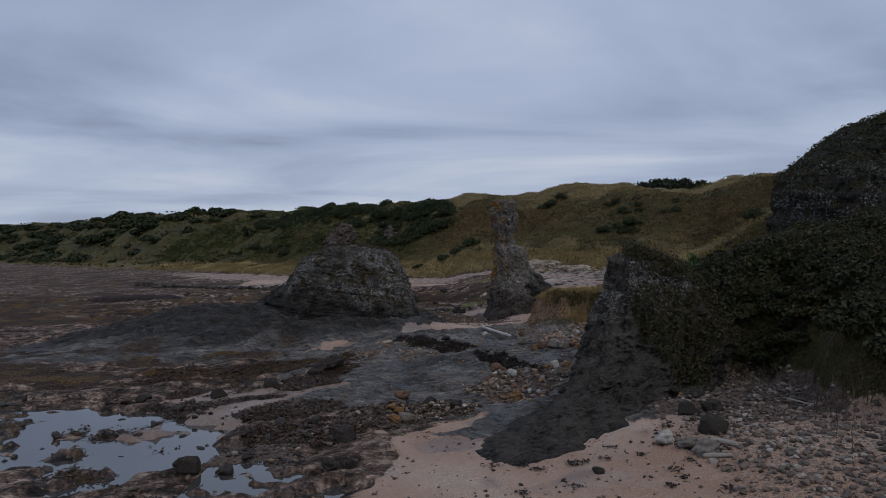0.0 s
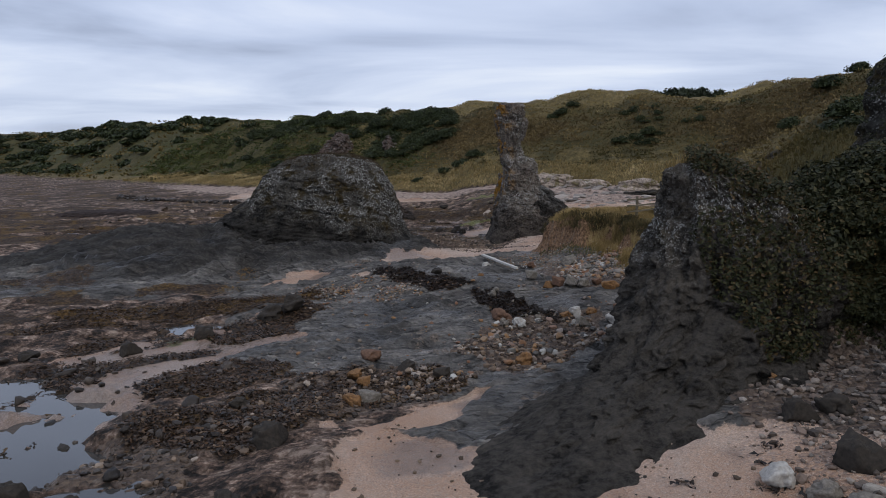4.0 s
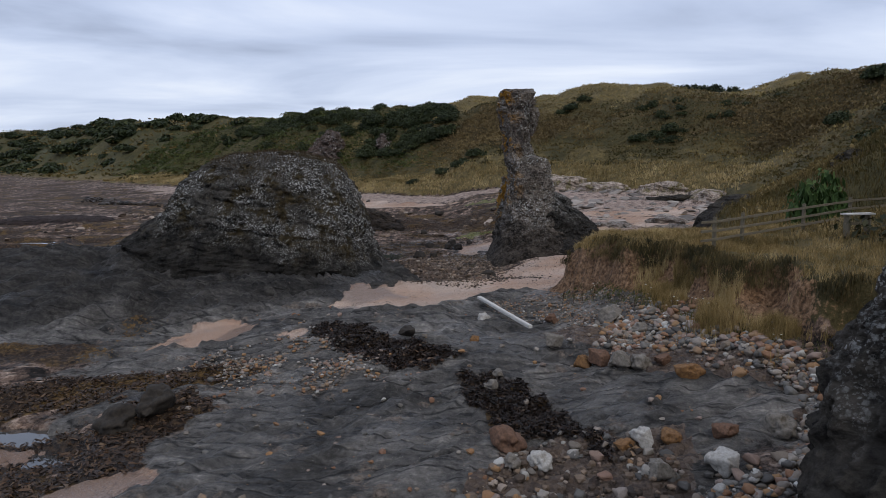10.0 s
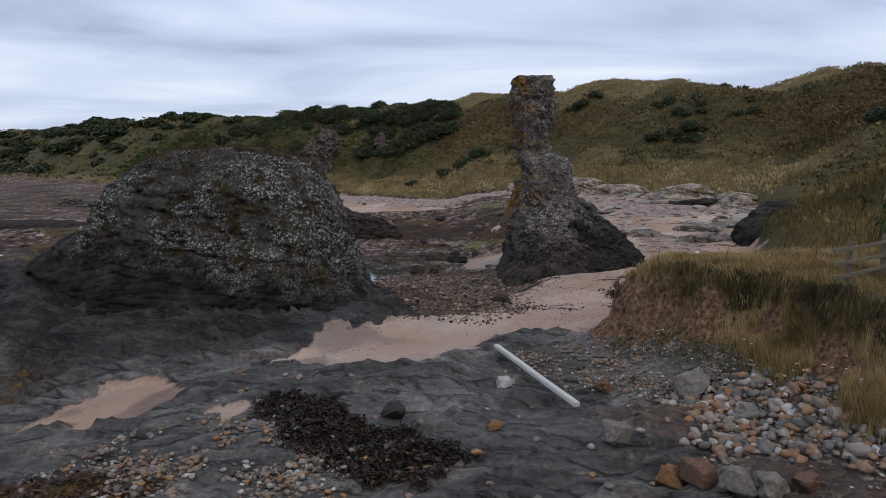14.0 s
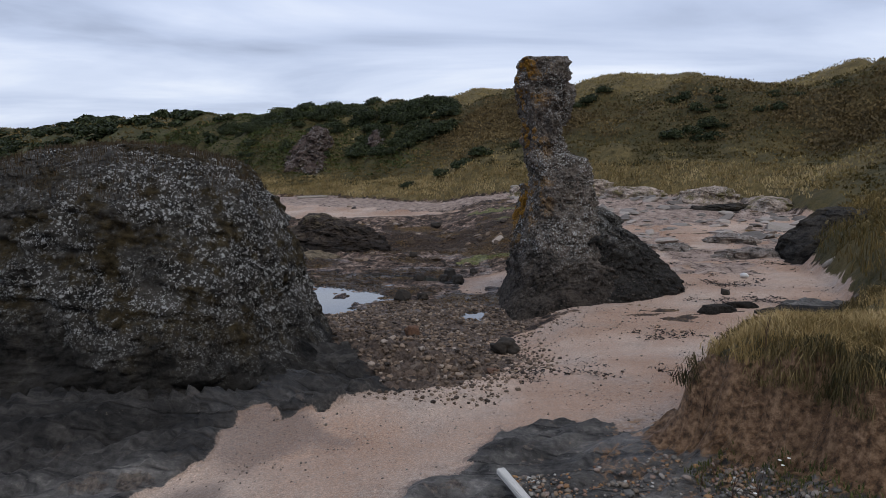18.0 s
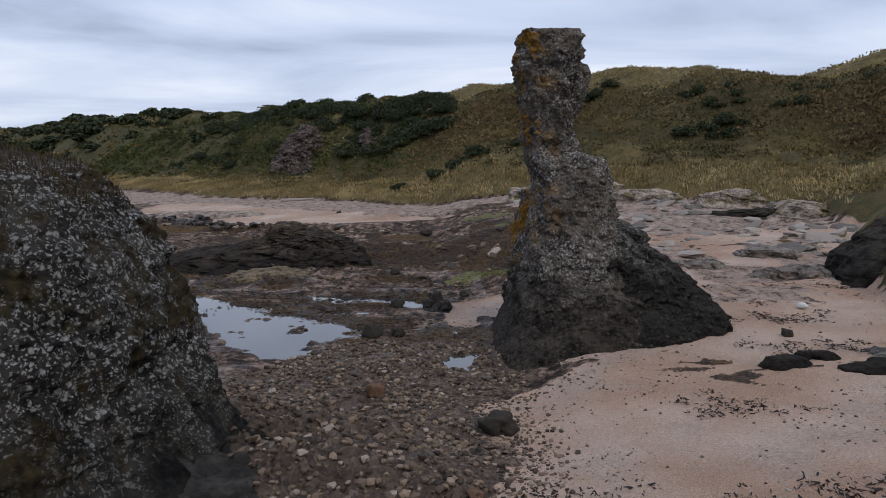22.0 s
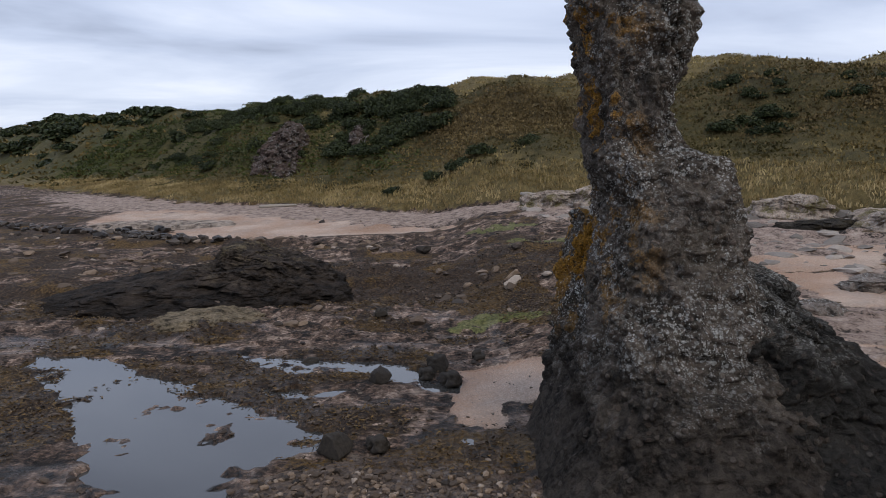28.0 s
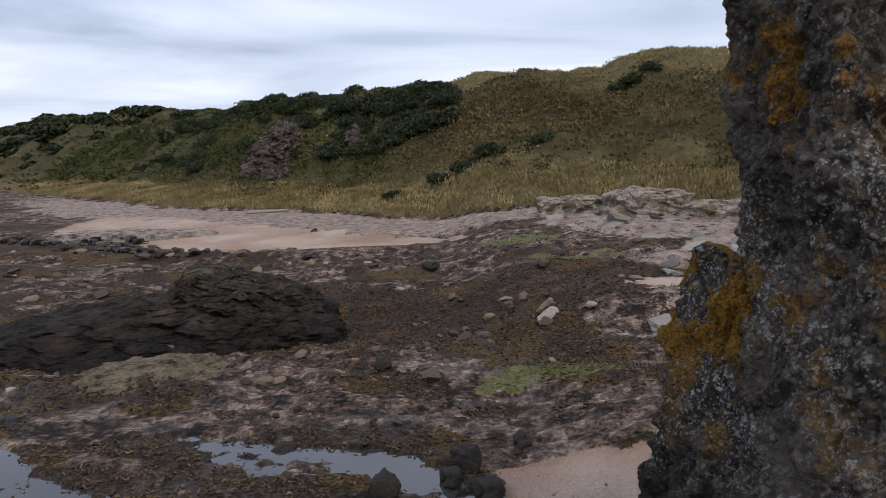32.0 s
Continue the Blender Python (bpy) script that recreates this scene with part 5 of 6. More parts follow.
scatter("edge_pebbles", sites(1500, -1, 34.5, 6.5, 47, lambda x, y, z, c: c["sand"] * (c["d"] < -0.3) * np.clip(2.2 * area(x, y, STONES_BED, 2.0), 0, 1) ** 2), 0.015, 0.07, P_BROWN, "brown pebbles thinning out from the shingle over the sand")
scatter("sand_specks", sites(500, -2, 3, 6.5, 13, lambda x, y, z, c: c["sand"] * (c["d"] < 0.3)), 0.02, 0.07, P_BROWN, "few small stones on wet sand")

BOULDER_MATS = dict(o=simple("ochre_boulder", [(0.3, (0.09, 0.048, 0.022)), (0.6, (0.24, 0.125, 0.05))], 5.0), g=simple("grey_boulder", [(0.3, (0.085, 0.074, 0.062)), (0.65, (0.22, 0.195, 0.165))], 5.0),
                    k=simple("black_boulder", [(0.3, (0.016, 0.014, 0.012)), (0.7, (0.050, 0.040, 0.031))], 6.0, 0.85), w=simple("white_boulder", [(0.3, (0.28, 0.265, 0.24)), (0.7, (0.50, 0.47, 0.43))], 6.0),
                    r=simple("red_boulder", [(0.3, (0.075, 0.042, 0.028)), (0.65, (0.17, 0.095, 0.06))], 6.0))
BOULDER_WORDS = dict(o="rounded ochre boulder among cobbles", g="weathered grey boulder beside cobbles", k="dark weedy boulder on the shore", w="whitish quartz boulder on black rock", r="dull red-brown boulder on stones")
MESHES = {}
for x, y, size, kind, n in (
    (2.3, 21.1, 0.36, "r", 0), (4.5, 24.9, 0.26, "o", 1), (4.9, 24.7, 0.34, "r", 5), (5.2, 24.2, 0.30, "g", 1), (5.7, 24.2, 0.33, "g", 3), (6.2, 24.2, 0.24, "r", 2), (6.4, 23.2, 0.32, "o", 2), (5.8, 27.6, 0.44, "g", 5),
    (4.0, 26.1, 0.28, "g", 4), (2.38, 28.7, 0.26, "w", 3), (4.3, 28.3, 0.22, "r", 1), (0.2, 27.1, 0.26, "k", 2), (2.0, 26.7, 0.15, "o", 2), (2.4, 24.0, 0.20, "g", 4), (2.2, 23.2, 0.20, "g", 0), (6.3, 26.4, 0.32, "g", 3),
    (2.8, 20.2, 0.26, "w", 3), (2.3, 20.1, 0.17, "g", 0), (4.3, 20.4, 0.22, "o", 2), (5.2, 20.6, 0.26, "o", 4), (4.7, 20.6, 0.26, "w", 1), (6.1, 20.5, 0.24, "r", 4), (7.1, 20.6, 0.34, "g", 3), (5.7, 19.6, 0.34, "w", 5), (4.6, 19.4, 0.26, "g", 1),
    (-9.1, 19.1, 0.36, "k", 1), (-11.7, 16.4, 0.36, "k", 3), (-6.95, 9.8, 0.40, "k", 5), (-5.7, 22.8, 0.44, "k", 0), (-5.0, 23.1, 0.52, "k", 3), (-7.4, 20.7, 0.40, "k", 2), (-1.7, 18.0, 0.34, "r", 4), (-2.0, 16.8, 0.26, "o", 2), (-1.7, 16.1, 0.25, "o", 4),
    (-1.8, 14.3, 0.25, "o", 2), (-1.4, 14.5, 0.30, "g", 4), (2.6, 17.2, 0.28, "o", 0), (-0.6, 17.0, 0.30, "k", 1), (0.3, 16.2, 0.26, "k", 4),
    (5.99, 13.1, 0.30, "g", 1), (6.49, 10.4, 0.34, "k", 1),
    (7.31, 10.75, 0.36, "k", 3), (5.22, 8.45, 0.30, "w", 1), (5.57, 7.9, 0.26, "g", 3), (6.45, 8.55, 0.42, "k", 5), (3.29, 7.4, 0.16, "k", 2), (7.0, 12.6, 0.24, "o", 2), (5.8, 7.35, 0.30, "g", 0),
    (-4.43, 14.25, 0.26, "k", 3), (-11.8, 18.6, 0.30, "k", 2), (-9.5, 11.9, 0.34, "k", 5), (-7.65, 12.7, 0.28, "k", 4), (-3.1, 11.9, 0.46, "k", 1), (-3.25, 9.5, 0.24, "k", 0), (-5.96, 9.75, 0.3, "k", 2),
    (3.35, 41.5, 0.50, "k", 3), (-0.2, 49.9, 0.42, "k", 1), (0.7, 50.2, 0.34, "k", 3), (0.5, 44.2, 0.34, "r", 5), (1.95, 55.5, 0.44, "k", 1), (2.3, 54.4, 0.42, "k", 3), (0.4, 54.3, 0.36, "k", 5), (1.65, 55.0, 0.36, "k", 3),
    (-1.9, 56.6, 0.26, "k", 2), (-0.2, 61.3, 0.3, "k", 2), (1.0, 77.5, 0.5, "k", 4), (3.1, 56.4, 0.26, "k", 0), (11.95, 46.3, 0.2, "k", 5), (2.7, 37.2, 0.16, "r", 4)):
    key = (n, kind)
    if key not in MESHES:
        v, f = stone_shape(ICO3, 300 + n, 0.42, 0.68, 0.95 if n % 3 else 0.5)
        v = v + 0.05 * v * fbm(v[:, 0] * 5, v[:, 1] * 5, v[:, 2] * 5, 3, 0.6, 300 + n)[:, None]
        MESHES[key] = mesh_np("boulder", v, f, BOULDER_MATS[kind])
    b = tagged(new("boulder", MESHES[key]), BOULDER_WORDS[kind], "boulder", "boulders on the shore")
    b.matrix_world = Matrix.LocRotScale((x, y, height(x, y) + 0.32 * size), Euler((0.1 * n, 0.07 * n, 1.3 * x + y)), (size,) * 3)


# ---- seaweed ----
def ribbons(name, pts, length, width, mat, label, rise=0.06):
    x, y, z = pts
    n = len(x)
    a, L = RNG.uniform(0, 2 * np.pi, n), length * RNG.uniform(0.5, 1.3, n)
    dx, dy = np.cos(a), np.sin(a)
    w = width * RNG.uniform(0.5, 1.4, n)
    V = np.zeros((n, 6, 3))
    for k, s in enumerate((0.0, 0.5, 1.0)):
        bx, by = x + dx * L * s + RNG.normal(0, 0.03, n), y + dy * L * s + RNG.normal(0, 0.03, n)
        bz = z + 0.02 + rise * RNG.random(n) * (1.3 if k == 1 else 0.7)
        V[:, 2 * k] = np.stack([bx - dy * w, by + dx * w, bz], -1)
        V[:, 2 * k + 1] = np.stack([bx + dy * w, by - dx * w, bz + RNG.normal(0, 0.02, n)], -1)
    F = np.array([[0, 1, 3, 2], [2, 3, 5, 4]])[None] + (np.arange(n) * 6)[:, None, None]
    me = mesh_np(name, V.reshape(-1, 3), F.reshape(-1, 4), mat)
    return tagged(new(name, me), label, "seaweed", kind="stuff")


M_WEED = island_material("black_weed", [(0.0, (0.006, 0.004, 0.003)), (0.6, (0.018, 0.010, 0.007)), (0.9, (0.040, 0.021, 0.012)), (1.0, (0.075, 0.045, 0.022))], 0.45)
M_OLIVE = island_material("olive_weed", [(0.0, (0.030, 0.017, 0.006)), (0.5, (0.090, 0.050, 0.014)), (1.0, (0.19, 0.115, 0.035))], 0.5)
ribbons("drift_weed", sites(13000, -3.2, 19.5, 5.5, 29, on("weed")), 0.07, 0.011, M_WEED, "black strandline seaweed heaped on the rock platform", 0.04)
M_RUST = island_material("rust_weed", [(0.0, (0.014, 0.008, 0.004)), (0.5, (0.050, 0.026, 0.012)), (0.9, (0.105, 0.056, 0.026)), (1.0, (0.16, 0.098, 0.048))], 0.5)
ribbons("left_weed", sites(15000, -14, 7, 1, 26, on("weed")), 0.12, 0.019, M_RUST, "dark brown seaweed mats over stones", 0.04)
ribbons("reef_weed", sites(16000, -16, 47, 8, 66, lambda x, y, z, c: c["weed"] * (z > -1.02) * (c["d"] < 0.4)), 0.09, 0.016, M_OLIVE, "olive bladder wrack draped over reef", 0.03)
ribbons("far_weed", sites(9000, -16, 64, 14, 76, on("weed")), 0.10, 0.02, M_RUST, "dark weed bed on the reef", 0.03)
clumps = sites(120, 3.0, 36, 18, 54, lambda x, y, z, c: c["sand"] * (c["d"] < 0) * sstep(0.25, 0.5, fbm(x * 0.25 + 9, y * 0.6, octaves=3, seed=91)))
clump_pts = [np.repeat(q, 14) + (RNG.normal(0, 0.16, len(q) * 14) if i < 2 else 0) for i, q in enumerate(clumps)]
ribbons("beach_weed", clump_pts, 0.07, 0.012, M_WEED, "dark wisps of weed strewn along the sand", 0.02)
near_pts = sites(45, 0.8, 3, 6.5, 10.5, on("sand"))
near_pts = [np.repeat(q, 14) + (RNG.normal(0, 0.10, len(q) * 14) if i < 2 else 0) for i, q in enumerate(near_pts)]
ribbons("sand_weed", near_pts, 0.12, 0.018, M_WEED, "wisps of weed on wet sand", 0.03)


# ---- grass and herbs ----
def grass(name, pts, lo, hi, width, mat, label, lean=0.45, ways=None):
    x, y, z = pts
    n = len(x)
    a = RNG.uniform(0, 2 * np.pi, n) if ways is None else ways + RNG.normal(0, 0.5, n)
    h = RNG.uniform(lo, hi, n)
    bend = h * RNG.uniform(0.1, lean, n)
    dx, dy = np.cos(a), np.sin(a)
    t = RNG.uniform(0, 2 * np.pi, n)
    px, py, w = np.cos(t), np.sin(t), width * RNG.uniform(0.6, 1.3, n)
    V = np.zeros((n, 5, 3))
    for k, (s, ww) in enumerate(((0, 1.0), (0.55, 0.75))):
        cx0, cy0, cz = x + dx * bend * s * s, y + dy * bend * s * s, z - 0.03 * (k == 0) + h * s
        V[:, 2 * k] = np.stack([cx0 - px * w * ww, cy0 - py * w * ww, cz], -1)
        V[:, 2 * k + 1] = np.stack([cx0 + px * w * ww, cy0 + py * w * ww, cz], -1)
    V[:, 4] = np.stack([x + dx * bend, y + dy * bend, z + h * (0.97 if ways is None else -0.35)], -1)
    F = np.array([[0, 1, 3], [0, 3, 2], [2, 3, 4]])[None] + (np.arange(n) * 5)[:, None, None]
    me = mesh_np(name, V.reshape(-1, 3), F.reshape(-1, 3), mat, False)
    return tagged(new(name, me), label, "grass", kind="stuff")


def tufts(pts, per, spread):
    x, y, z = [np.repeat(q, per) for q in pts]
    return x + RNG.normal(0, spread, len(x)), y + RNG.normal(0, spread, len(y)), z


G_BANK = leaf_material("bank_grass", [(0.0, (0.060, 0.047, 0.015)), (0.3, (0.170, 0.120, 0.042)), (0.6, (0.33, 0.232, 0.096)), (1.0, (0.52, 0.40, 0.205))], patch=0.8)
G_STRAW = leaf_material("straw_grass", [(0.0, (0.085, 0.066, 0.022)), (0.5, (0.21, 0.160, 0.060)), (1.0, (0.44, 0.345, 0.16))], patch=0.2)
G_SLOPE = leaf_material("slope_grass", [(0.0, (0.034, 0.031, 0.009)), (0.4, (0.074, 0.060, 0.018)), (0.7, (0.126, 0.090, 0.030)), (1.0, (0.25, 0.178, 0.069))], patch=0.09)
G_GREEN = leaf_material("green_herb", [(0.0, (0.028, 0.034, 0.009)), (0.5, (0.064, 0.074, 0.019)), (1.0, (0.125, 0.122, 0.038))])
G_FERN = leaf_material("fern", [(0.0, (0.016, 0.022, 0.006)), (0.5, (0.046, 0.060, 0.014)), (1.0, (0.095, 0.098, 0.028))], patch=0.15)
G_LIP = leaf_material("lip_grass", [(0.0, (0.018, 0.017, 0.007)), (0.4, (0.058, 0.048, 0.018)), (0.8, (0.16, 0.115, 0.045)), (1.0, (0.32, 0.24, 0.11))], patch=0.9)
G_HEATH = leaf_material("heath", [(0.0, (0.058, 0.042, 0.016)), (0.5, (0.125, 0.088, 0.036)), (1.0, (0.22, 0.16, 0.072))], patch=0.15)
G_BROWN = leaf_material("brown_heath", [(0.0, (0.030, 0.020, 0.010)), (0.6, (0.075, 0.050, 0.024)), (1.0, (0.13, 0.090, 0.045))])
bank_top = lambda x, y, z, c: (c["d"] > 0.62) * (c["d"] < 9) * 1.0
grass("bank_top_grass", tufts(sites(5200, 4.2, 21, 20, 44, bank_top), 13, 0.08), 0.05, 0.28, 0.006, G_BANK, "long rough grass covering the bank", 1.3)
grass("bank_end_grass", tufts(sites(3000, 4.6, 27.5, 10.5, 35.5, lambda x, y, z, c: (c["d"] > 0.6) * (c["d"] < 4.5) * 1.0), 14, 0.08), 0.05, 0.24, 0.006, G_BANK, "thick tussocky grass at the end of the bank", 1.3)
lip = tufts(sites(1900, 4.0, 21, 16, 40, lambda x, y, z, c: (c["d"] > 0.40) * (c["d"] < 0.80) * sstep(-0.5, 0.1, fbm(x * 0.9, y * 0.9, octaves=3, seed=97))), 11, 0.09)
east = land_distance(lip[0] + 0.15, lip[1]) - land_distance(lip[0] - 0.15, lip[1])
north = land_distance(lip[0], lip[1] + 0.15) - land_distance(lip[0], lip[1] - 0.15)
grass("bank_lip_grass", lip, 0.08, 0.34, 0.007, G_LIP, "dark grass hanging over the eroded edge", 1.0, np.arctan2(-north, -east))
grass("bank_foot_grass", sites(22000, 5.0, 20, 13, 31, lambda x, y, z, c: (c["d"] > -1.5) * (c["d"] < 0.05 + 0.35 * (fbm(x * 1.1, y * 1.1, octaves=2, seed=93) > 0.1)) * sstep(-1.5, -0.6, c["d"]) * sstep(0.0, 0.5, 0.25 + fbm(x * 0.8, y * 0.8, octaves=2, seed=95)) * sstep(6.6, 8.0, x)), 0.12, 0.48, 0.006, G_BANK, "weeds and grass at the foot of the earth face")
grass("bank_herbs", sites(3600, 5.0, 21, 13, 31, lambda x, y, z, c: (c["d"] > -0.9) * (0.3 + (fbm(x, y, octaves=2, seed=99) > 0.1)) * (c["d"] < 0.1) * 1.0), 0.03, 0.09, 0.010, G_GREEN, "low green herbs below the bank", 0.9)
grass("corner_grass", sites(4500, 7.6, -4, 13, 14, lambda x, y, z, c: (c["d"] > 0.1) * (c["d"] < 4) * (y < 11)), 0.12, 0.42, 0.010, G_LIP, "tall rough grass at the slope foot")
G_VERGE = leaf_material("verge_straw", [(0.0, (0.12, 0.088, 0.034)), (0.5, (0.27, 0.198, 0.085)), (1.0, (0.50, 0.39, 0.205))], patch=0.2)
grass("verge_grass", tufts(sites(6500, -80, 60, 34, 165, lambda x, y, z, c: (c["d"] > 0.3) * (c["d"] < 9 - 3.5 * sstep(-10, 4, x)) * sstep(70, 80, y)), 6, 0.25), 0.15, 0.42, 0.045, G_VERGE, "pale long grass along the shore verge", 1.0)
slope = lambda x, y, z, c: (c["d"] > 2) * (c["d"] < 48)
grass("slope_grass_tufts", tufts(sites(9000, -50, 44, 75, 150, lambda x, y, z, c: slope(x, y, z, c) * (1 - c["heath"]) * (1 - c["straw"])), 6, 0.4), 0.07, 0.22, 0.10, G_SLOPE, "tussocky grass over the hillside", 1.6)
grass("slope_heath", tufts(sites(6000, -40, 60, 70, 150, lambda x, y, z, c: slope(x, y, z, c) * c["heath"]), 7, 0.5), 0.08, 0.26, 0.10, G_HEATH, "brown bracken and heath on the slope", 1.6)
grass("slope_bracken", tufts(sites(9500, -75, 100, 5, 185, lambda x, y, z, c: slope(x, y, z, c) * c["green"]), 7, 0.5), 0.08, 0.32, 0.15, G_FERN, "green bracken on the slope", 1.6)
grass("slope_straw", tufts(sites(6000, -40, 60, 70, 150, lambda x, y, z, c: slope(x, y, z, c) * c["straw"]), 7, 0.35), 0.10, 0.28, 0.07, G_STRAW, "drifts of bleached grass on the slope", 1.4)
grass("right_slope_grass", sites(16000, 10, 38, 30, 62, lambda x, y, z, c: (c["d"] > 0.5) * 1.0), 0.2, 0.6, 0.018, G_SLOPE, "rough grass on the mound beside the beach", 0.7)
grass("hillside_grass", tufts(sites(3200, 11, 26, 44, 62, lambda x, y, z, c: (c["d"] > 5) * (y > 27 + 0.25 * (x - 12))), 9, 0.22), 0.12, 0.36, 0.02, G_SLOPE, "rough tawny grass on the hillside behind the bank", 1.0)
grass("headland_grass", tufts(sites(2200, -320, 150, -45, 420, lambda x, y, z, c: (c["d"] > 0.5) * (c["d"] < 60)), 6, 1.2), 0.3, 0.7, 0.35, G_SLOPE, "grass on the distant headland", 1.6)


def rock_turf(name, cx0, cy0, rx, ry, z0, n, lo, hi, mat, label):
    """Turf rooted on the upper faces of a rock mass."""
    deps = bpy.context.evaluated_depsgraph_get()
    out = []
    for _ in range(n):
        a, r = RNG.uniform(0, 6.283), RNG.random() ** 0.5
        x, y = cx0 + rx * r * math.cos(a), cy0 + ry * r * math.sin(a)
        hit, p, nor, _, ob, _ = scene.ray_cast(deps, Vector((x, y, 14)), Vector((0, 0, -1)))
        if hit and p.z > z0 and nor.z > 0.55:
            out.append(p[:])
    q = np.array(out).T
    return grass(name, (q[0], q[1], q[2]), lo, hi, 0.008, mat, label, 0.7)


def rock_scrub(name, cx0, cy0, rx, ry, z0, z1, n, deep, leaf, mat, label):
    """Leaves rooted on the faces of a rock mass."""
    deps = bpy.context.evaluated_depsgraph_get()
    out = []
    for _ in range(n):
        a, r = RNG.uniform(0, 6.283), RNG.random() ** 0.5
        x, y = cx0 + rx * r * math.cos(a), cy0 + ry * r * math.sin(a)
        hit, p, nor, _, ob, _ = scene.ray_cast(deps, Vector((x, y, 14)), Vector((0, 0, -1)))
        if hit and z0 < p.z < z1 and nor.z > 0.1:
            out.append(p[:])
    q = np.array(out).T
    return leaf_layer(name, (q[0], q[1], q[2]), deep, leaf, mat, label)


rock_turf("dome_turf", -5.2, 37.2, 3.0, 2.6, 4.2, 5200, 0.05, 0.16, G_BROWN, "short brown turf on the humped rock")
rock_turf("cone_turf", 6.15, 15.4, 0.55, 0.5, 4.3, 420, 0.06, 0.26, G_BANK, "grass tuft crowning the pointed rock")


# ---- shrubs and trees ----
def leaf_cloud(n, lobes, leaf, seed, flat=0.75, spread=0.62, rad=0.46):
    rng = np.random.default_rng(seed)
    d = rng.normal(size=(lobes, 3))
    d[:, 2] = np.abs(d[:, 2])
    d /= np.linalg.norm(d, axis=1)[:, None]
    cen = d * spread * rng.uniform(0.5, 1.1, (lobes, 1))
    lr = rad * rng.uniform(0.55, 1.15, lobes)
    k = rng.integers(0, lobes, n)
    o = rng.normal(size=(n, 3))
    o /= np.linalg.norm(o, axis=1)[:, None]
    p = cen[k] + o * (lr[k] * rng.uniform(0.55, 1.08, n))[:, None]
    p[:, 2] *= flat
    p[:, 2] = np.abs(p[:, 2])
    nor = o + rng.normal(0, 0.6, (n, 3)) + np.array([0, 0, 0.3])
    nor /= np.linalg.norm(nor, axis=1)[:, None]
    u = np.cross(nor, rng.normal(size=(n, 3)))
    u /= np.linalg.norm(u, axis=1)[:, None]
    v = np.cross(nor, u)
    s = leaf * rng.uniform(0.5, 1.3, n)[:, None]
    V = np.stack([p - u * s, p + v * s * 0.55 + nor * s * 0.15, p + u * s, p - v * s * 0.55 + nor * s * 0.15], 1)
    return V.reshape(-1, 3), np.arange(n * 4).reshape(-1, 4)


def stem_mesh(name, r, h, mat, limbs=4, seed=0):
    rng = np.random.default_rng(seed)
    V, F = [], []
    for i in range(limbs + 1):
        tip = np.array([0, 0, h]) if i == 0 else np.array([rng.normal(0, 0.35) * h, rng.normal(0, 0.35) * h, h * rng.uniform(0.7, 1.05)])
        root = np.array([0, 0, -0.15 * h]) if i == 0 else np.array([0, 0, h * rng.uniform(0.15, 0.5)])
        rr = r if i == 0 else r * 0.5
        for s, k in ((0, 1.0), (0.5, 0.75), (1, 0.25)):
            c = root + (tip - root) * s + np.array([0.04 * h * math.sin(6 * s + i), 0.04 * h * math.cos(5 * s + i), 0])
            V += [c + rr * k * np.array([math.cos(a), math.sin(a), 0]) for a in np.linspace(0, 2 * np.pi, 6, endpoint=False)]
        b = i * 18
        F += [[b + q * 6 + j, b + q * 6 + (j + 1) % 6, b + q * 6 + 6 + (j + 1) % 6, b + q * 6 + 6 + j] for q in range(2) for j in range(6)]
    return mesh_np(name, np.array(V), np.array(F), mat)


L_GORSE = leaf_material("gorse_leaf", [(0.0, (0.010, 0.015, 0.006)), (0.5, (0.027, 0.037, 0.013)), (0.85, (0.050, 0.060, 0.022)), (1.0, (0.085, 0.082, 0.032))])
L_BRAMBLE = leaf_material("bramble_leaf", [(0.0, (0.009, 0.011, 0.004)), (0.45, (0.022, 0.026, 0.009)), (0.75, (0.045, 0.042, 0.015)), (0.92, (0.085, 0.052, 0.020)), (1.0, (0.10, 0.075, 0.034))])
L_BRACKEN = leaf_material("bracken_leaf", [(0.0, (0.007, 0.008, 0.003)), (0.4, (0.020, 0.020, 0.008)), (0.7, (0.042, 0.028, 0.012)), (1.0, (0.085, 0.045, 0.020))])
L_GREEN = leaf_material("green_leaf", [(0.0, (0.020, 0.042, 0.010)), (0.5, (0.045, 0.085, 0.020)), (1.0, (0.085, 0.125, 0.035))])
L_TREE = leaf_material("tree_leaf", [(0.0, (0.010, 0.014, 0.007)), (0.6, (0.024, 0.032, 0.014)), (1.0, (0.045, 0.055, 0.022))])
M_BARK = simple("bark", [(0.3, (0.035, 0.027, 0.02)), (0.7, (0.10, 0.08, 0.06))], 8.0)


def bush(name, label, category, group, mat, n, lobes, leaf, seed, flat=0.75):
    top = tagged(new(name), label, category, group)
    part("crown", mesh_np("crown", *leaf_cloud(n, lobes, leaf, seed, flat), mat, False), top)
    part("stem", stem_mesh("stem", 0.045, 0.5, M_BARK, 5, seed), top)
    return top


def plant(models, spots, sink=0.1):
    """The first spot of each model takes the model itself, the rest its copies."""
    used = set()
    for i, (x, y, r, h) in enumerate(spots):
        k = i % len(models)
        m = Matrix.LocRotScale((x, y, height(x, y) - sink * r), Euler((0, 0, 2.4 * i)), (r, r, h))
        if k not in used:
            used.add(k)
            models[k].matrix_basis = m
        else:
            c = copy_thing(models[k], Matrix.Identity(4))
            c.matrix_basis = m


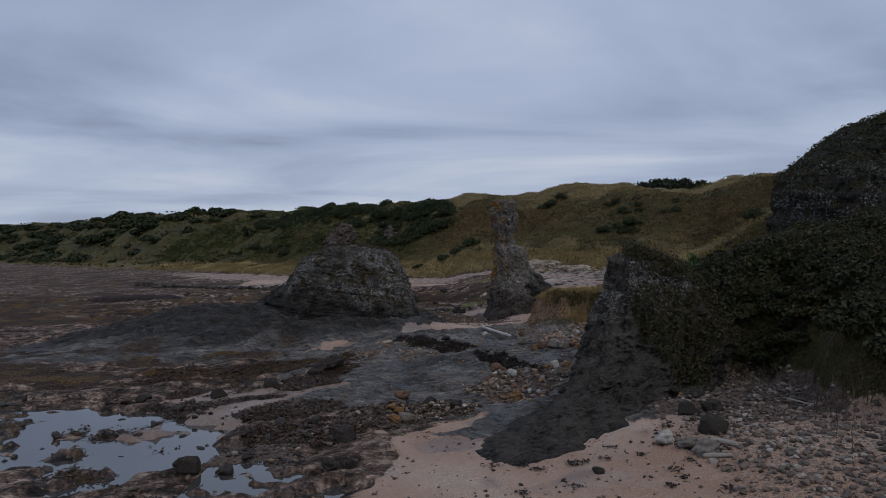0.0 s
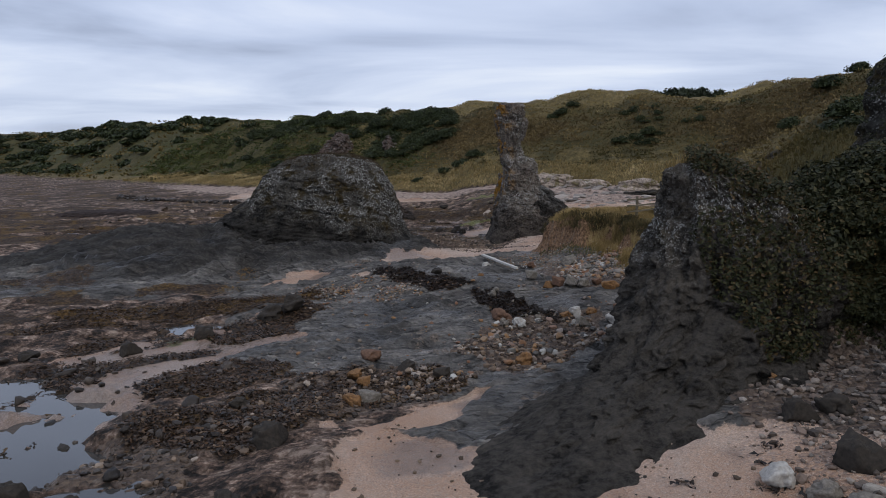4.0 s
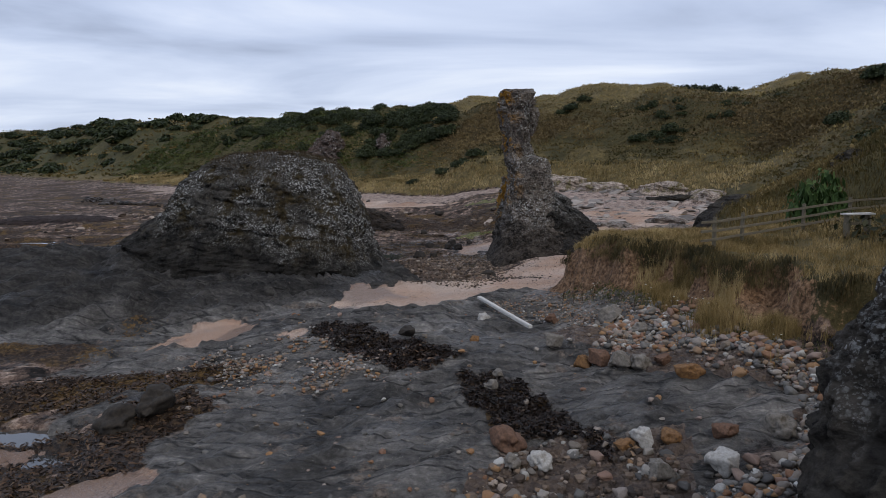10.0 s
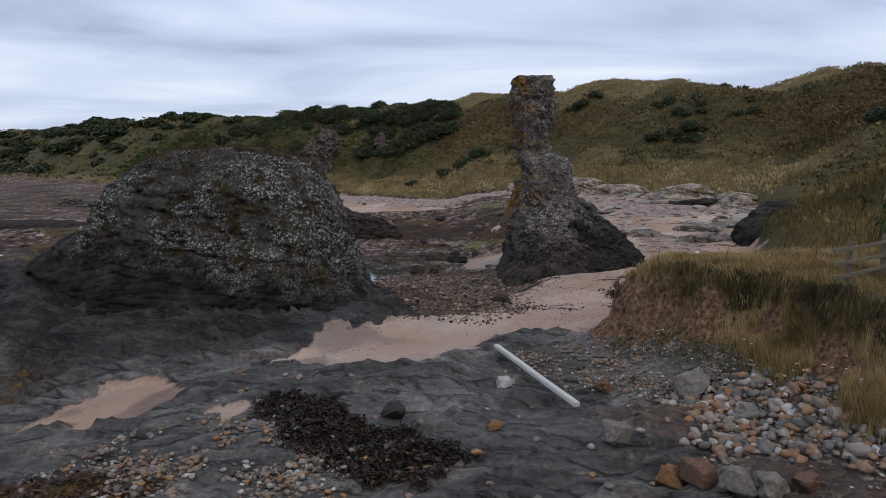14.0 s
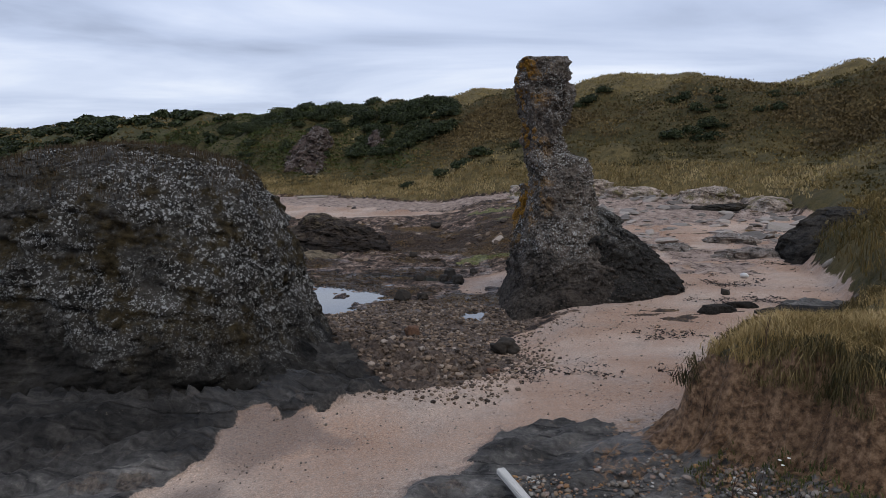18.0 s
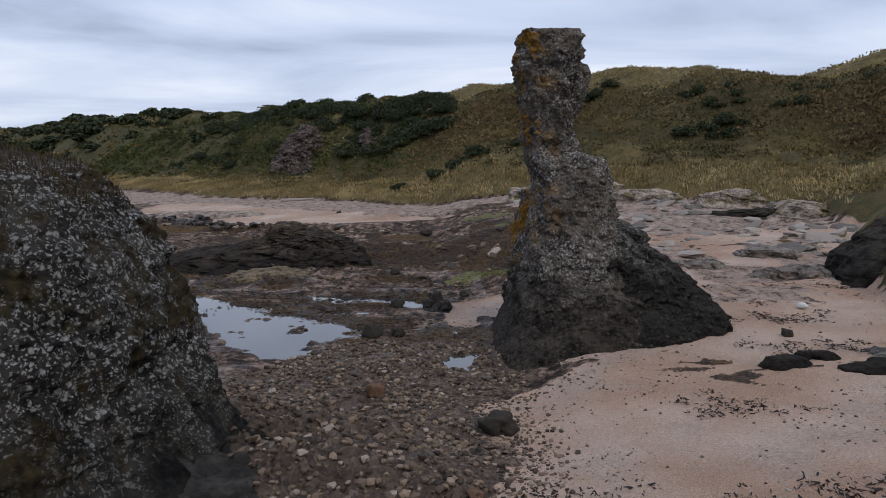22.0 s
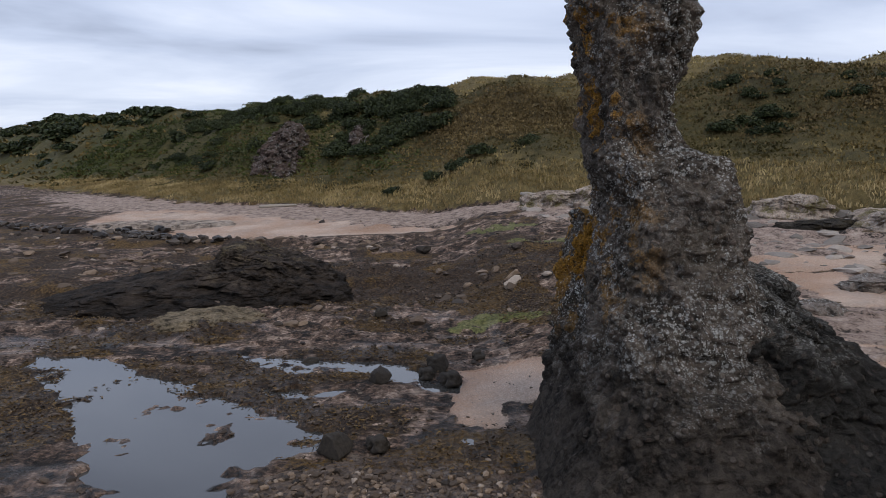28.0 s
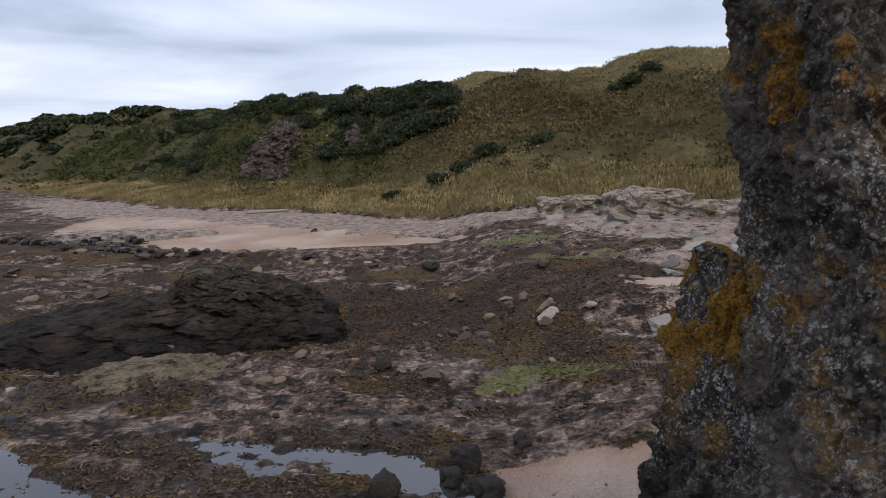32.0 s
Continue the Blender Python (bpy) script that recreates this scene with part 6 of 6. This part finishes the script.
def spread(n, x0, y0, x1, y1, rlo, rhi, keep, tall=1.0):
    x, y, z = sites(n, x0, y0, x1, y1, keep)
    return [(float(a), float(b), r, r * tall * h) for a, b, r, h in zip(x, y, RNG.uniform(rlo, rhi, len(x)), RNG.uniform(0.75, 1.2, len(x)))]


def leaf_layer(name, pts, deep, leaf, mat, label):
    """Loose foliage over a slope."""
    x, y, z = pts
    n = len(x)
    p = np.stack([x, y, z + deep * RNG.random(n) ** 1.5], -1)
    nor = RNG.normal(0, 0.6, (n, 3)) + np.array([-0.2, -0.4, 0.8])
    nor /= np.linalg.norm(nor, axis=1)[:, None]
    u = np.cross(nor, RNG.normal(size=(n, 3)))
    u /= np.linalg.norm(u, axis=1)[:, None]
    v = np.cross(nor, u)
    s = leaf * RNG.uniform(0.5, 1.4, n)[:, None]
    V = np.stack([p - u * s, p + v * s * 0.55 + nor * s * 0.15, p + u * s, p - v * s * 0.55 + nor * s * 0.15], 1)
    me = mesh_np(name, V.reshape(-1, 3), np.arange(n * 4).reshape(-1, 4), mat, False)
    return tagged(new(name, me), label, "scrub", kind="stuff")


rock_scrub("ridge_scrub", 8.4, 14.6, 2.4, 2.5, 0.7, 5.2, 22000, 0.42, 0.05, L_BRAMBLE, "dark bramble hanging over the back of the rock")
rock_scrub("ridge_bracken", 8.6, 14.8, 2.2, 2.3, 1.0, 5.2, 7000, 0.5, 0.05, L_BRACKEN, "rusty bracken over the back of the rock")
rock_scrub("cliff_scrub", 20.5, 20.5, 6.5, 5.0, 5.5, 12.5, 20000, 0.22, 0.06, L_BRAMBLE, "dark scrub growing over the cliff top")
leaf_layer("slope_scrub_leaves", sites(52000, 6.8, 13.5, 18, 22, lambda x, y, z, c: (c["d"] > 0.15) * 1.0), 0.55, 0.06, L_BRAMBLE, "tangled bramble leaves covering the slope")
leaf_layer("upper_scrub_leaves", sites(26000, 10, 4, 18, 14.5, lambda x, y, z, c: (c["d"] > 0.9) * 1.0), 0.55, 0.06, L_BRAMBLE, "tangled bramble leaves above the beach")
leaf_layer("hillside_scrub_leaves", sites(16000, 12, 21, 44, 60, lambda x, y, z, c: (c["d"] > 4.5) * (y < 28 + 0.25 * (x - 12))), 0.6, 0.12, L_BRAMBLE, "rough scrub covering the hillside")
bramble = [bush("bramble_shrub", "dense dark bramble and elder scrub on the slope", "shrub", "scrub above the pebble beach", L_BRAMBLE, 2600, 16, 0.085, 400 + i) for i in range(4)]
plant(bramble, spread(230, 7.2, 13.5, 18, 21.5, 0.45, 0.95, lambda x, y, z, c: (c["d"] > 0.3) * (c["d"] < 7.5) * (x < 16)) + [(7.4, 15.2, 0.8, 0.8), (7.8, 16.2, 0.9, 0.9), (7.3, 16.6, 0.7, 0.6), (8.3, 15.0, 0.9, 0.8), (8.2, 17.2, 0.8, 0.8), (9.0, 15.2, 0.9, 0.9), (7.7, 14.8, 0.55, 0.5)] +
      spread(55, 10.5, 5, 17, 14.5, 0.6, 1.3, lambda x, y, z, c: (c["d"] > 0.8) * 1.0))
plant([bush("bramble_shrub", "dense dark bramble and elder scrub on the hillside", "shrub", "scrub on the hillside", L_BRAMBLE, 1500, 14, 0.12, 420 + i) for i in range(2)],
      spread(40, 14, 21, 40, 52, 0.8, 1.7, lambda x, y, z, c: (c["d"] > 5) * (y < 28 + 0.25 * (x - 12)), 0.8))
plant([bush("green_shrub", "bright green rounded shrub on the grassy bank", "shrub", "", L_GREEN, 3600, 18, 0.075, 440)], [(16.6, 37.0, 1.4, 3.8)])
gorse = [bush("gorse_bush", "dark green gorse bush on the grassy hillside", "gorse bush", "gorse on the hillside", L_GORSE, 2600, 18, 0.085, 450 + i) for i in range(3)]
plant(gorse, [(26.0, 94.5, 1.7, 1.3), (28.2, 95, 1.9, 1.5), (30.0, 95.4, 1.5, 1.5), (20.5, 110.5, 1.6, 1.5), (22.3, 110.5, 1.3, 1.2), (19.0, 110.8, 1.2, 1.1), (4.0, 103.2, 1.9, 1.8), (6.2, 103.6, 1.6, 1.5), (1.6, 104.4, 1.5, 1.2), (10.6, 102.6, 1.4, 1.4), (-2.5, 105.5, 1.3, 1.0)] +
      spread(30, -11, 129, 1.5, 136, 1.9, 2.7, lambda x, y, z, c: (c["d"] > 24) * 1.0, 1.1) + spread(90, -12, 112, 3.2, 136, 1.2, 2.3, lambda x, y, z, c: (c["d"] > 15) * (c["d"] < 30)) + spread(90, -60, 124, -10, 170, 1.2, 2.2, lambda x, y, z, c: (c["d"] > 23) * (c["d"] < 34)) + spread(30, -50, 124, -13, 160, 0.9, 1.8, lambda x, y, z, c: (c["d"] > 13) * (c["d"] < 30)) +
      spread(16, 28, 92, 75, 130, 0.8, 1.3, lambda x, y, z, c: (c["d"] > 8) * (c["d"] < 20)) + spread(26, 24, 46, 60, 84, 1.2, 2.4, lambda x, y, z, c: (c["d"] > 9) * 1.0))
scrub = [bush("headland_scrub", "dark scrub thicket on the distant headland", "shrub", "scrub on the headland", L_GORSE, 1200, 16, 0.16, 470 + i, 0.7) for i in range(2)]
plant(scrub, spread(230, -380, 185, -80, 400, 2.5, 5.5, lambda x, y, z, c: (c["d"] > 2) * (c["d"] < 36) * sstep(170, 260, y), 0.7) + spread(30, -140, 160, -45, 240, 2.0, 4.5, lambda x, y, z, c: (c["d"] > 16) * (c["d"] < 50), 0.9))


def tree():
    top = tagged(new("tree"), "dark wind-clipped tree on the far skyline", "tree", "trees on the skyline")
    part("trunk", stem_mesh("trunk", 0.07, 0.75, M_BARK, 6, 5), top)
    v, f = leaf_cloud(2200, 18, 0.10, 490, 0.8)
    part("crown", mesh_np("crown", v + np.array([0, 0, 0.35]), f, L_TREE, False), top)
    return top


SKY_TREES = [(79 + 3.1 * i + 1.3 * math.sin(i * 2.3), 244 + 4 * math.cos(i * 1.7)) for i in range(12)]
plant([tree()], [(x, y, 5.6 + 1.2 * math.sin(x), max(5.0, (29.9 + 0.9 * math.sin(0.16 * (x - 79)) - height(x, y)) / 1.2)) for x, y in SKY_TREES], 0.05)


# ---- timber, fence, driftwood ----
def box_mesh(name, size, mat, bevel=0.012, cuts=6, warp=0.0, seed=0):
    bm = bmesh.new()
    bmesh.ops.create_cube(bm, size=1.0)
    bmesh.ops.scale(bm, vec=size, verts=bm.verts)
    long = [e for e in bm.edges if abs((e.verts[0].co - e.verts[1].co).normalized().x) > 0.9]
    bmesh.ops.subdivide_edges(bm, edges=long, cuts=cuts)
    bmesh.ops.bevel(bm, geom=[e for e in bm.edges if e.is_manifold and e.calc_face_angle(0) > 0.5], offset=bevel, segments=2, affect="EDGES")
    rng = random.Random(seed)
    for v in bm.verts:
        v.co.y += warp * math.sin(v.co.x * 1.7 + seed)
        v.co.z += warp * math.sin(v.co.x * 1.1 + seed * 2) + rng.uniform(-1, 1) * 0.002
    me = bpy.data.meshes.new(name)
    bm.to_mesh(me)
    bm.free()
    me.materials.append(mat)
    return me


M_BEAM = simple("bleached_timber", [(0.3, (0.42, 0.40, 0.37)), (0.7, (0.62, 0.60, 0.56))], 5.0, 0.75, 0.4, 0.01, stretch=(1, 14, 14))
M_POST = simple("weathered_wood", [(0.3, (0.10, 0.085, 0.06)), (0.7, (0.22, 0.19, 0.14))], 6.0, 0.85, 0.5, 0.01, stretch=(2, 14, 14))
M_DRIFT = simple("driftwood", [(0.3, (0.22, 0.19, 0.16)), (0.7, (0.40, 0.36, 0.31))], 6.0, 0.8, 0.6, 0.015, stretch=(1, 10, 10))


def rest(ob, a, b, lift):
    """Lay a long thing from a to b over the ground."""
    za, zb = height(*a) + lift, height(*b) + lift
    mid = Vector(((a[0] + b[0]) / 2, (a[1] + b[1]) / 2, (za + zb) / 2))
    way = Vector((b[0] - a[0], b[1] - a[1], zb - za))
    ob.matrix_world = Matrix.Translation(mid) @ way.to_track_quat("X", "Z").to_matrix().to_4x4()
    return ob


beam = tagged(new("timber_beam", box_mesh("timber_beam", (4.1, 0.13, 0.09), M_BEAM, 0.015, 8, 0.01, 3)), "long whitewashed squared timber beam on the rock", "beam")
beam.matrix_world = Matrix.Translation((2.95, 29.05, 0.47)) @ Vector((1.16, -3.9, -0.04)).to_track_quat("X", "Z").to_matrix().to_4x4()


def log_mesh(name, length, r, mat, seed):
    V, n, m = [], 14, 10
    for i in range(n):
        s = i / (n - 1)
        rr = r * (1 - 0.35 * s) * (0.5 if i in (0, n - 1) else 1)
        for j in range(m):
            a = 2 * math.pi * j / m
            k = 1 + 0.18 * noise.noise((i * 0.7 + seed, math.cos(a), math.sin(a)))
            V.append((length * (s - 0.5), rr * k * math.cos(a) + 0.08 * length * math.sin(2.2 * s + seed), rr * k * math.sin(a)))
    F = [[i * m + j, i * m + (j + 1) % m, (i + 1) * m + (j + 1) % m, (i + 1) * m + j] for i in range(n - 1) for j in range(m)]
    me = bpy.data.meshes.new(name)
    me.from_pydata(V, [], F + [list(range(m))[::-1], [(n - 1) * m + j for j in range(m)]])
    me.polygons.foreach_set("use_smooth", np.full(len(me.polygons), True))
    me.materials.append(mat)
    return me


for i, (a, b, r) in enumerate((((6.1, 7.9), (6.5, 7.3), 0.085), ((9.6, 11.2), (10.0, 10.5), 0.035), ((5.6, 7.1), (6.2, 6.9), 0.07), ((5.4, 25.9), (5.9, 25.75), 0.05),
                               ((17.5, 50.6), (20.0, 49.4), 0.12), ((9.0, 93.0), (14.5, 88.2), 0.22), ((-16.5, 106.4), (-12.8, 107.6), 0.2), ((12.0, 38.6), (13.8, 39.3), 0.08))):
    L = math.dist(a, b)
    rest(tagged(new("driftwood_log", log_mesh("driftwood_log", L, r, M_DRIFT, i)), "bleached driftwood log washed up on the shore", "driftwood", "driftwood"), a, b, r * 0.7)

fence = tagged(new("wooden_fence"), "weathered post and rail fence on the bank", "fence")
post_me = box_mesh("post", (1.2, 0.09, 0.09), M_POST, 0.012, 3, 0.006, 1)
FENCE = [(-0.6, 0), (0.0, 1), (1.2, 1), (4.1, 1), (6.6, 1), (9.2, 1)]
along = lambda s: (8.65 + 0.86 * s, 27.65 + 0.5 * s)
base = [min(height(*along(s)), 2.38 + 0.05 * s) for s, _ in FENCE]
base = [max(base[1], 2.15)] + [max(z, 2.15) for z in base[1:]]
for (s, has), z in zip(FENCE, base):
    if has:
        p = part("post", post_me, fence)
        p.matrix_world = Matrix.Translation((*along(s), z + 0.40)) @ Euler((0.03 * math.sin(s), radians(-90) + 0.03 * math.sin(3 * s), 0.6)).to_matrix().to_4x4()
for k, up_z in enumerate((0.38, 0.62, 0.88)):
    for i in range(len(FENCE) - 1):
        a = Vector((*along(FENCE[i][0]), base[i] + up_z)) + Vector((0.03, -0.07, 0))
        c = Vector((*along(FENCE[i + 1][0]), base[i + 1] + up_z)) + Vector((0.03, -0.07, 0))
        r = part("rail", box_mesh("rail", ((c - a).length + 0.1, 0.03, 0.07), M_POST, 0.006, 4, 0.008, 7 * i + k), fence)
        r.matrix_world = Matrix.Translation((a + c) / 2) @ (c - a).to_track_quat("X", "Z").to_matrix().to_4x4()


def bench(x, y, turn):
    top = tagged(new("wooden_bench"), "small bleached plank bench on the grassy bank", "bench")
    part("seat", box_mesh("seat", (0.95, 0.26, 0.05), M_BEAM, 0.008, 3, 0.004, 4), top).location = (0, 0, 0.62)
    part("brace", box_mesh("brace", (0.8, 0.04, 0.09), M_POST, 0.006, 3, 0.004, 5), top).location = (0, 0, 0.36)
    for sx in (-0.34, 0.34):
        leg = part("leg", box_mesh("leg", (0.72, 0.20, 0.06), M_POST, 0.008, 2, 0.003, 6), top)
        leg.matrix_basis = Matrix.Translation((sx, 0, 0.26)) @ Euler((0, radians(90), 0)).to_matrix().to_4x4()
    top.matrix_basis = Matrix.Translation((x, y, height(x, y))) @ Euler((0, 0, turn)).to_matrix().to_4x4()


bench(12.9, 28.2, 0.2)

M_FLOAT = simple("white_plastic", [(0.3, (0.62, 0.61, 0.58)), (0.7, (0.78, 0.77, 0.74))], 3.0, 0.5)
v, f = stone_shape(ICO2, 555, 0.12, 0.8, 0.3)
fl = tagged(new("plastic_float", mesh_np("plastic_float", v, f, M_FLOAT)), "washed-up white plastic float on the sand", "float")
fl.matrix_world = Matrix.LocRotScale((14.13, 49.7, height(14.13, 49.7) + 0.12), Euler((0.2, 0.1, 2.0)), (0.22, 0.14, 0.15))


# ---- dead stalks and flowers on the bank ----
M_STALK = simple("dead_stalk", [(0.3, (0.030, 0.016, 0.010)), (0.7, (0.085, 0.045, 0.028))], 20.0)


def dock(x, y, h, seed):
    top = tagged(new("dock_plant"), "dead rust-brown dock stalk standing at the bank", "weed", "dead docks on the bank")
    part("stem", stem_mesh("stem", 0.008, h, M_STALK, 3, seed), top)
    v, f = leaf_cloud(90, 5, 0.035, seed, 1.0, 0.5, 0.4)
    part("seed_head", mesh_np("seed_head", v * np.array([0.07, 0.07, 0.45 * h]) + np.array([0, 0, 0.55 * h]), f, M_STALK, False), top)
    top.matrix_basis = Matrix.Translation((x, y, height(x, y) - 0.02)) @ Euler((0.08 * math.sin(seed), 0.1 * math.cos(seed), seed)).to_matrix().to_4x4()


for i, (x, y, h) in enumerate(((5.25, 29.9, 0.55), (5.45, 29.6, 0.6), (5.0, 30.3, 0.4), (5.7, 29.2, 0.45), (6.4, 27.4, 0.5), (7.1, 26.4, 0.55), (7.9, 24.6, 0.6), (6.2, 31.2, 0.7), (7.6, 30.6, 0.6), (5.5, 31.6, 0.5), (9.4, 30.2, 0.6), (8.4, 25.6, 0.5), (9.18, 8.84, 1.0), (9.3, 8.4, 0.9), (8.65, 6.5, 1.1), (8.9, 7.5, 1.0), (9.1, 7.9, 0.8))):
    dock(x, y, h, 600 + i)
M_PETAL = simple("white_petal", [(0.3, (0.62, 0.62, 0.58)), (0.7, (0.8, 0.8, 0.76))], 9.0)
x, y, z = sites(26, 5.5, 23, 11, 30, lambda x, y, z, c: (c["d"] > -1.2) * (c["d"] < 0.3) * sstep(0.1, 0.4, fbm(x * 1.4, y * 1.4, octaves=2, seed=141)))
V = np.stack([x, y, z + RNG.uniform(0.12, 0.35, len(x))], -1)[:, None, :] + np.stack([np.append(0.026 * np.cos(np.arange(6) * 1.047), 0), np.append(0.026 * np.sin(np.arange(6) * 1.047), 0), np.append(np.full(6, 0.012), 0.0)], -1)[None]
FF = np.array([[6, k, (k + 1) % 6] for k in range(6)])[None] + (np.arange(len(x)) * 7)[:, None, None]
tagged(new("white_flowers", mesh_np("white_flowers", V.reshape(-1, 3), FF.reshape(-1, 3), M_PETAL, False)), "small white flowers among the bank weeds", "flowers", kind="stuff")
